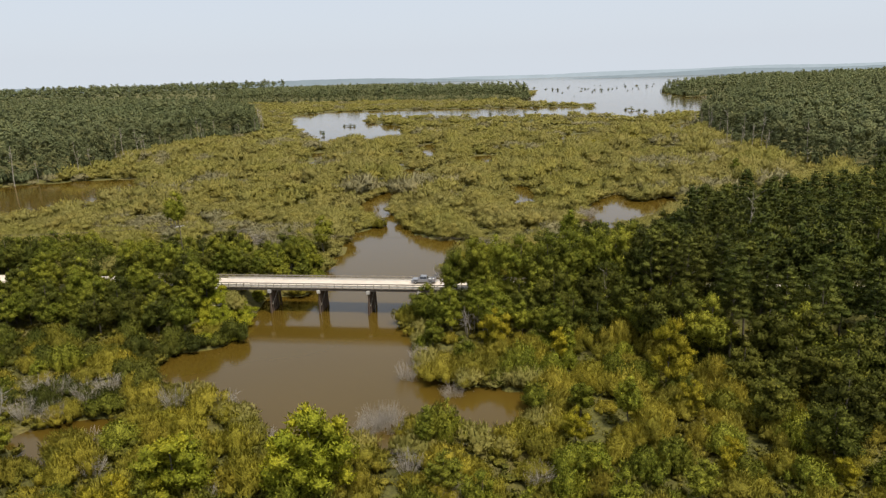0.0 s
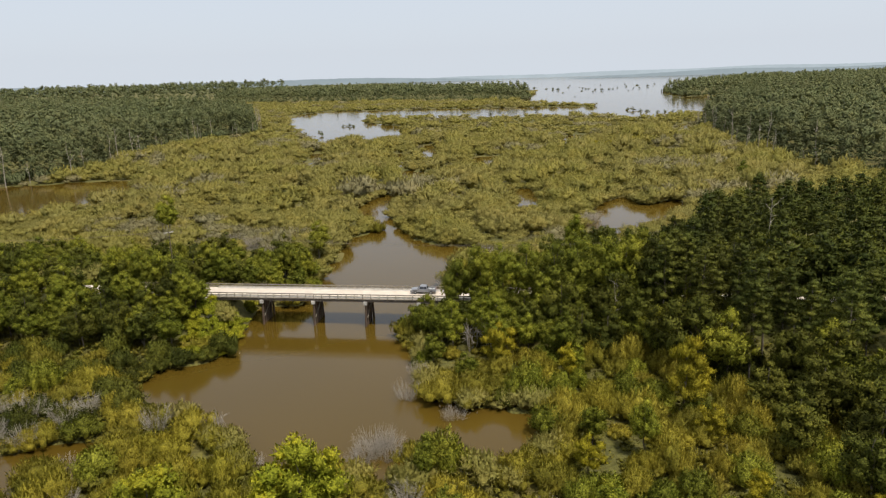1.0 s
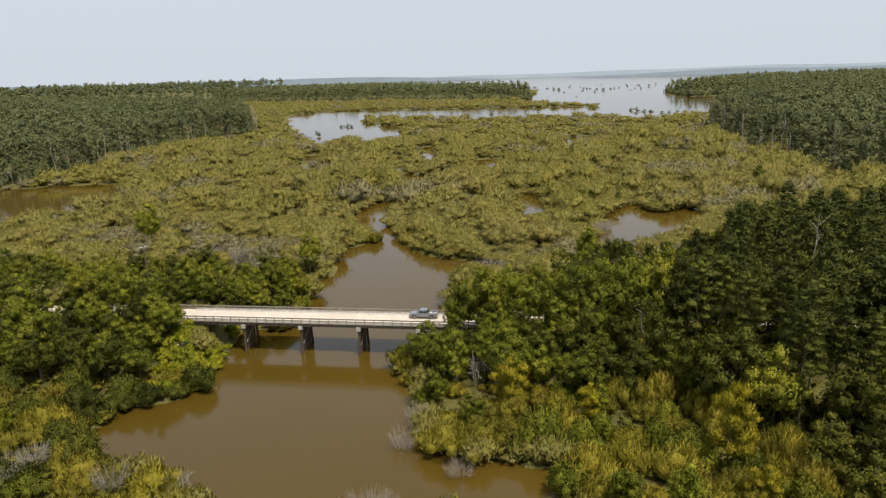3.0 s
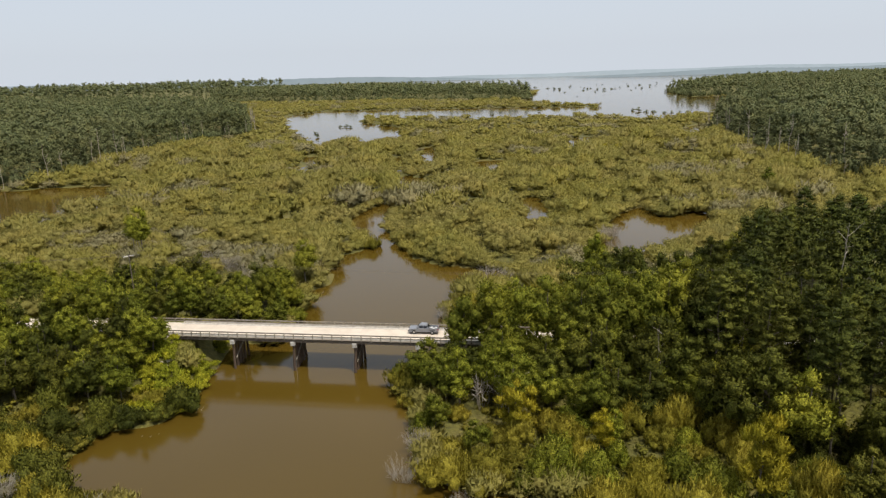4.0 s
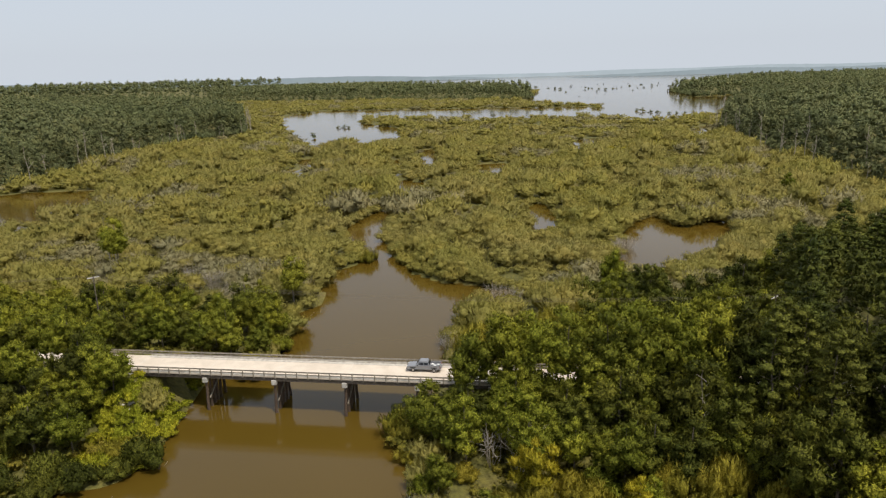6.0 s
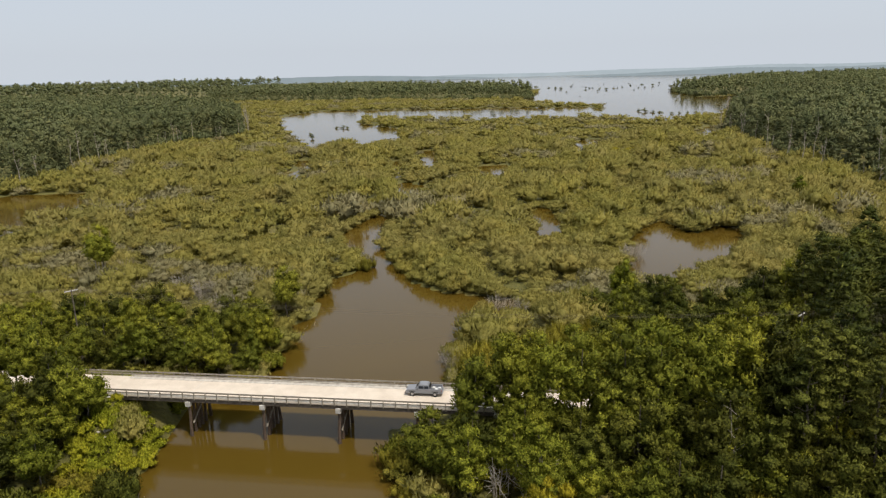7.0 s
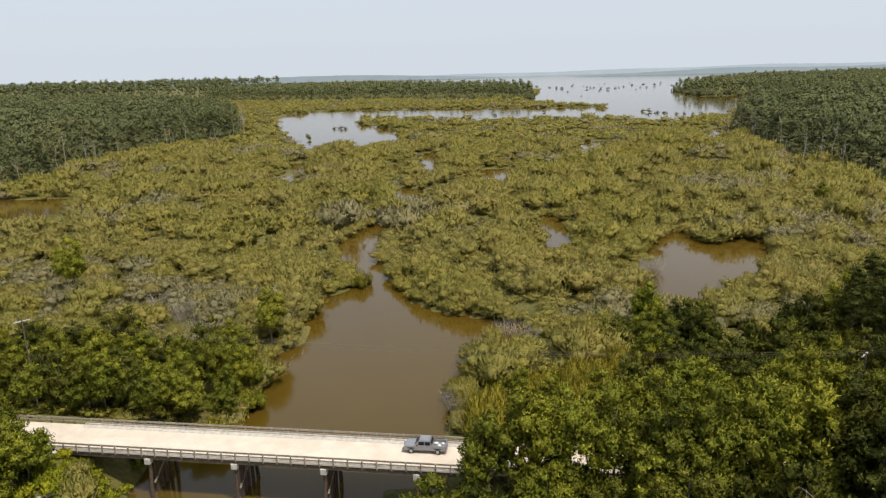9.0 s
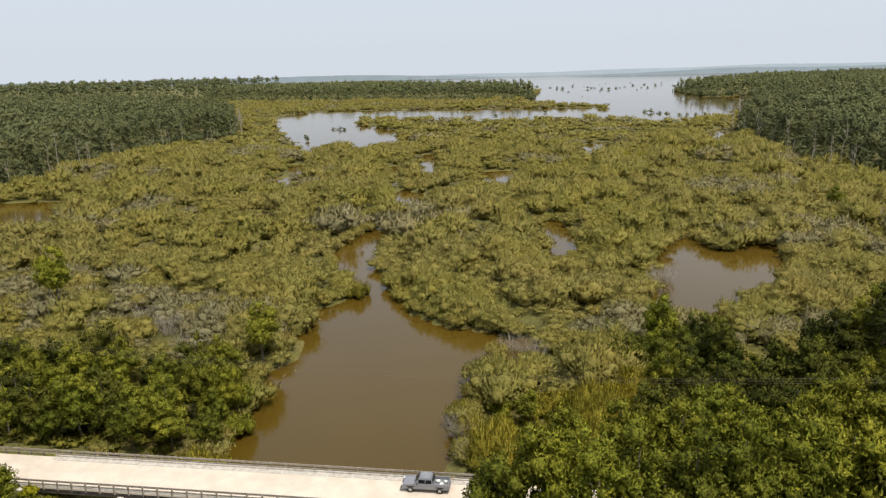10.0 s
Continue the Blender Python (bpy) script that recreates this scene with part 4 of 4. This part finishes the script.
# ---- distance ----
def make_ridge(name, x0, x1, y, base_height, wave, seed, mat):
    """A far tree line as a long uneven bank."""
    rng = R(seed)
    n = int((x1 - x0) / 18)
    x = np.linspace(x0, x1, n)
    k = np.arange(n)
    h = base_height + wave * (np.sin(x * 0.0021 + seed) + 0.6 * np.sin(x * 0.0063 + 2 * seed)) + rng.uniform(-1.2, 1.2, n)
    ends = np.clip(np.minimum(x - x0, x1 - x) / (0.22 * (x1 - x0)), 0, 1)
    h = -3.0 + (h + 3.0) * ends ** 0.6
    front = np.stack([x, np.full(n, y), np.full(n, -3.0)], axis=1)
    top = np.stack([x, np.full(n, y + 60.0), h], axis=1)
    back = np.stack([x, np.full(n, y + 200.0), np.full(n, -3.0)], axis=1)
    i = k[:-1]
    q = np.concatenate([np.stack([i, i + 1, i + 1 + n, i + n], axis=1), np.stack([i + n, i + 1 + n, i + 1 + 2 * n, i + 2 * n], axis=1)])
    tagged(new(name, mesh_of(name, np.concatenate([front, top, back]), [q], mat)), "far tree line beyond the lake, glowing in painted blue-grey haze", "backdrop", kind="structure")


# Haze painted as glow: unlit blue-grey emission, slightly mottled.
def haze_glow_mat(name, col):
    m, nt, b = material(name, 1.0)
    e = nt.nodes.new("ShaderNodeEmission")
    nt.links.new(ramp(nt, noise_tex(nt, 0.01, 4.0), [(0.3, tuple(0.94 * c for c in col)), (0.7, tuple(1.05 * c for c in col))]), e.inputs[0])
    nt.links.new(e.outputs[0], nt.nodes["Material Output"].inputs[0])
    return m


HAZE_FAR = haze_glow_mat("haze_glow_pale", (0.46, 0.53, 0.57))
HAZE_MID = haze_glow_mat("haze_glow_grey", (0.33, 0.39, 0.42))
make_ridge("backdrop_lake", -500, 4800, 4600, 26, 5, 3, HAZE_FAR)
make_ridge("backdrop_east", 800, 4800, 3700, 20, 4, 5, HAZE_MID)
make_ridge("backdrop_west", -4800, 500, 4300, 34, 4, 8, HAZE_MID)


# ---- trees standing in the lake ----
def make_lake_trees():
    kinds = []
    for s in (400, 401, 402):
        rng = R(s)
        kinds.append(plant("lake_tree", rng, tree_blobs(rng, 9.0, 3.6, 9, 0.2), 9.0, 0.3, LEAF_WOOD_HAZED, (1.4, 0.8), 110, 0.3, -0.5, 0.6, 0.9))
    spots = [(-79, 807, 0.8), (-86, 808, 0.7), (-74, 800, 0.6), (-95, 695, 0.9), (-104, 740, 0.6), (65, 936, 0.6), (96, 943, 0.6), (163, 980, 0.6), (-93, 641, 0.6), (278, 939, 1), (281, 924, 1), (285, 906, 0.9), (292, 902, 0.9), (298, 877, 0.7), (308, 881, 0.7), (314, 871, 0.6), (326, 875, 0.8)]
    spots += [(370, 1945, 1.2), (374, 1890, 1.2), (363, 2006, 1.1), (453, 1807, 1.2), (457, 1757, 1.2), (491, 1819, 1.2), (352, 2151, 1.1), (320, 2056, 1), (592, 2010, 1), (647, 2087, 1.2), (636, 1957, 1.1), (661, 1885, 1.2), (406, 1755, 0.8), (316, 1427, 0.5), (225, 1707, 1)]
    for k in range(30):
        f = R(500 + k).uniform(0, 1, 3)
        spots.append((330 + 480 * f[0] + 160 * f[1], 1650 + 650 * f[1], 0.4 + 0.5 * f[2]))
    for x, y, s in spots:
        ob = copy_thing(kinds[int(RNG.integers(3))], pose(x, y, WATER_Z - 1.6 * s, 0, 0, RNG.uniform(0, 360)))
        ob.scale = (s * 1.3, s, s * RNG.uniform(0.45, 0.75))
        tagged(ob, "dark small tree standing in the open lake", "tree", "lake trees")
    for ob in kinds:
        for o in (*ob.children_recursive, ob):
            bpy.data.objects.remove(o)


make_lake_trees()


# ---- pickup on the bridge ----
def make_paint(name, col, rough=0.35, metal=0.5):
    m, nt, b = material(name, rough, metal)
    f = noise_tex(nt, 1.5, 4.0)
    nt.links.new(ramp(nt, f, [(0.3, tuple(0.85 * k for k in col)), (0.7, col)]), b.inputs["Base Color"])
    return m


PAINT = make_paint("grey_paint", (0.27, 0.275, 0.29), 0.35, 0.3)
RUBBER = make_paint("tyre_rubber", (0.018, 0.018, 0.018), 0.9, 0.0)
ALLOY = make_paint("wheel_alloy", (0.45, 0.45, 0.46), 0.35, 0.9)
GLASS = make_paint("dark_window", (0.012, 0.014, 0.018), 0.08, 0.0)
TRIM = make_paint("black_trim", (0.02, 0.02, 0.022), 0.6, 0.0)
LAMP_CLEAR = make_paint("lamp_clear", (0.75, 0.75, 0.72), 0.15, 0.0)
LAMP_RED = make_paint("lamp_red", (0.35, 0.02, 0.015), 0.2, 0.0)
SACK = make_paint("pale_sack", (0.66, 0.66, 0.64), 0.8, 0.0)


def profile(points, wide, taper=1.0, bevel=0.03):
    """A side outline (x, z) drawn out across, its upper corners drawn in by the taper."""
    bm = bmesh.new()
    top = max(z for _, z in points)
    low = min(z for _, z in points)
    rows = []
    for s in (-1, 1):
        rows.append([bm.verts.new((x, s * wide / 2 * (1 + (taper - 1) * (z - low) / (top - low)), z)) for x, z in points])
    n = len(points)
    bm.faces.new(rows[0])
    bm.faces.new(rows[1][::-1])
    for k in range(n):
        bm.faces.new((rows[0][k], rows[1][k], rows[1][(k + 1) % n], rows[0][(k + 1) % n]))
    bmesh.ops.recalc_face_normals(bm, faces=bm.faces)
    bmesh.ops.bevel(bm, geom=list(bm.edges), offset=bevel, segments=2, affect="EDGES")
    return bm


def make_pickup():
    top = new("pickup_truck")
    tagged(top, "grey crew-cab pickup with pale load in its open bed", "pickup truck")
    body = part("body", profile([(-2.9, 0.5), (2.85, 0.55), (2.88, 0.82), (0.98, 0.86), (0.98, 1.18), (-1.35, 1.2), (-2.7, 1.1), (-2.92, 0.95)], 1.96), PAINT, top)
    part("cab", profile([(-1.5, 1.14), (1.0, 1.14), (0.86, 1.6), (0.66, 1.9), (-0.5, 1.93), (-0.72, 1.86)], 1.86, 0.8, 0.05), PAINT, top)
    for y in (-0.94, 0.94):
        bm = bmesh.new()
        box(bm, 1.92, 0.09, 0.46, pose(1.92, y, 1.06), 0.02)
        part("bed_side", bm, PAINT, top)
    bm = bmesh.new()
    box(bm, 0.08, 1.9, 0.5, pose(2.84, 0, 1.04), 0.02)
    part("tailgate", bm, PAINT, top)
    for x, tilt, h in ((-1.08, -43, 0.82), (0.90, 22, 0.5)):
        bm = bmesh.new()
        box(bm, 0.03, 1.48, h, pose(x - (0.04 if x < 0 else -0.05), 0, 1.53, 0, -tilt, 0), 0.01)
        part("windscreen" if x < 0 else "rear_window", bm, GLASS, top)
    for s in (-1, 1):
        for x, w in ((-0.42, 0.78), (0.42, 0.7)):
            bm = bmesh.new()
            box(bm, w, 0.03, 0.42, pose(x, s * 0.862, 1.52, s * 14, 0, 0), 0.01)
            part("side_window", bm, GLASS, top)
        bm = bmesh.new()
        box(bm, 0.12, 0.22, 0.2, pose(-1.0, s * 1.08, 1.3), 0.04)
        part("wing_mirror", bm, TRIM, top)
        bm = bmesh.new()
        box(bm, 0.12, 0.42, 0.2, pose(-2.88, s * 0.72, 0.95), 0.03)
        part("headlight", bm, LAMP_CLEAR, top)
        bm = bmesh.new()
        box(bm, 0.06, 0.16, 0.38, pose(2.88, s * 0.9, 1.05), 0.02)
        part("tail_light", bm, LAMP_RED, top)
        for x in (-1.85, 1.8):
            bm = bmesh.new()
            bmesh.ops.create_cone(bm, cap_ends=True, segments=24, radius1=0.41, radius2=0.41, depth=0.28, matrix=pose(x, s * 0.86, 0.41, 90, 0, 0))
            bmesh.ops.bevel(bm, geom=[e for e in bm.edges if len(e.link_faces) == 2 and any(len(f.verts) > 4 for f in e.link_faces)], offset=0.04, segments=2, affect="EDGES")
            tyre = part("tyre", bm, RUBBER, top)
            bm = bmesh.new()
            bmesh.ops.create_cone(bm, cap_ends=True, segments=20, radius1=0.25, radius2=0.22, depth=0.3, matrix=pose(x, s * 0.87, 0.41, 90, 0, 0))
            part("rim", bm, ALLOY, tyre)
            bm = bmesh.new()
            box(bm, 1.0, 0.06, 0.14, pose(x, s * 0.985, 0.86), 0.03)
            part("wheel_arch", bm, TRIM, top)
    for x, z in ((-2.95, 0.62), (2.95, 0.62)):
        bm = bmesh.new()
        box(bm, 0.18, 1.9, 0.2, pose(x, 0, z), 0.04)
        part("bumper", bm, ALLOY if x > 0 else TRIM, top)
    bm = bmesh.new()
    box(bm, 0.06, 1.0, 0.26, pose(-2.92, 0, 0.9), 0.02)
    part("grille", bm, TRIM, top)
    top.matrix_world = on_road(-0.6, 1.1, DECK_Z)
    for x, y, r, z in ((1.45, 0.3, 0.34, 1.0), (1.95, -0.25, 0.3, 0.98), (2.4, 0.3, 0.26, 0.97)):
        rng = R(int(x * 100))
        v, t = cores([(0, 0, 0, r, r * 0.85, r * 0.55)], 1.0, 9, 6, rng)
        ob = new("sack", mesh_of("sack", v, [t], SACK, True))
        ob.matrix_world = on_road(-0.6, 1.1, DECK_Z) @ pose(x, y, z + 0.02)
        tagged(ob, "pale bulging sack lying in the truck bed", "sack", "sacks in the truck bed")


make_pickup()


# ---- power line ----
def make_pole(x, y, high):
    top = new("utility_pole")
    tagged(top, "weathered wooden utility pole with a pale crossarm", "utility pole", "utility poles")
    z = float(ground_z(np.array([x]), np.array([y]))[0])
    v, q = limb(R(5), (0, 0, -0.5), (0, 0, high), 0.14, 0.10, 4, 0.0, 10)
    mesh_part("post", mesh_of("post", v, [q], BARK, True), top)
    bm = bmesh.new()
    box(bm, 2.5, 0.16, 0.22, pose(0, 0.18, high - 0.35), 0.015)
    arm = part("crossarm", bm, CAP, top)
    for k in (-1.1, 0.0, 1.1):
        bm = bmesh.new()
        bmesh.ops.create_cone(bm, cap_ends=True, segments=10, radius1=0.09, radius2=0.05, depth=0.24, matrix=pose(k, 0.18, high - 0.15))
        part("insulator", bm, TRIM, arm)
    top.matrix_world = pose(x, y, z, 0, 0, 40)
    return top.matrix_world, high


def make_power_line():
    poles = [make_pole(-190, 214, 16), make_pole(-68.5, 193, 17.6), make_pole(64, 170.3, 15), make_pole(190, 149, 15)]
    top = tagged(new("power_line"), "thin grey overhead wires strung between wooden poles", "wires")
    for (ma, ha), (mb, hb) in zip(poles, poles[1:]):
        for k in (-1.1, 0.0, 1.1):
            a, b = ma @ Vector((k, 0.18, ha - 0.03)), mb @ Vector((k, 0.18, hb - 0.03))
            pts = [a.lerp(b, i / 24) - Vector((0, 0, 2.6 * (1 - (2 * i / 24 - 1) ** 2))) for i in range(25)]
            v, q = tube(pts, 0.014)
            mesh_part("wire", mesh_of("wire", v, [q], BARK), top)


make_power_line()


# ---- bank details ----
def make_bank():
    weeds = []
    for s in (600, 601, 602):
        rng = R(s)
        weeds.append(plant("weed_clump", rng, mound_blobs(rng, 1.6, 1.3, 6), 0.9, 0.05, LEAF_LIME, (0.5, 0.26), 480, 0.7, -0.1, 0.5, 0.6, "stem", 0.6, "foliage"))
    x, y = scatter(-54, -38, 148, 176, 1.7, lambda a, b: (ground_z(a, b) < DECK_Z - 0.7) & (ground_z(a, b) > WATER_Z + 0.1) & (np.abs(b - road_y(a)) > 3.0))
    for a, b in zip(x, y):
        set_down(weeds, a, b, RNG.uniform(0.6, 1.25), None, RNG.uniform(0.7, 1.2), None, "bright green weeds on the bank beside the bridge", "weeds", "bank weeds")
    rocks = []
    for s in (610, 611, 612):
        v, t = cores([(0, 0, 0.12, 0.45, 0.36, 0.3)], 1.0, 7, 4, R(s))
        rocks.append(new("rock", mesh_of("rock", v, [t], STONE)))
    for k in range(46):
        f = R(700 + k).uniform(0, 1, 4)
        a, b = -51.5 + 5.0 * f[0], 158.5 + 6.0 * f[1]
        z = float(ground_z(np.array([a]), np.array([b]))[0])
        ob = copy_thing(rocks[k % 3], pose(a, b, z, 0, 0, 360 * f[2]))
        s = 0.55 + 0.7 * f[3]
        ob.scale = (s, s, s)
        tagged(ob, "pale riprap rock on the bank by the abutment", "rock", "riprap rocks")
    for a, b, turn, ln in ((-49, 138.5, 20, 7.0), (-41, 148, 110, 5.0), (-62, 101, -15, 8.0), (-52, 103, 12, 7.0), (6, 115.5, 30, 6.0), (-13, 247 + 11, 60, 6.0), (-28, 214, 40, 5.0), (4, 184, 80, 6.0)):
        rng = R(int(abs(a) * 7))
        v, q = joined([limb(rng, (-ln / 2, 0, 0.3), (ln / 2, 0, 0.75), 0.16, 0.06, 6, 0.25, 6)] + [limb(rng, (k, 0, 0.45), (k + 0.9, rng.uniform(-1.2, 1.2), rng.uniform(0.8, 1.8)), 0.06, 0.02, 3, 0.3, 4) for k in np.linspace(-ln / 4, ln / 2, 5)])
        ob = new("fallen_log", mesh_of("fallen_log", v, [q], BARK_PALE, True))
        ob.matrix_world = pose(a, b, float(ground_z(np.array([a]), np.array([b]))[0]) - 0.1, 0, 0, turn)
        tagged(ob, "bleached fallen log with bare branches at the waterline", "log", "fallen logs")
    for ob in weeds + rocks:
        for o in (*ob.children_recursive, ob):
            bpy.data.objects.remove(o)


make_bank()
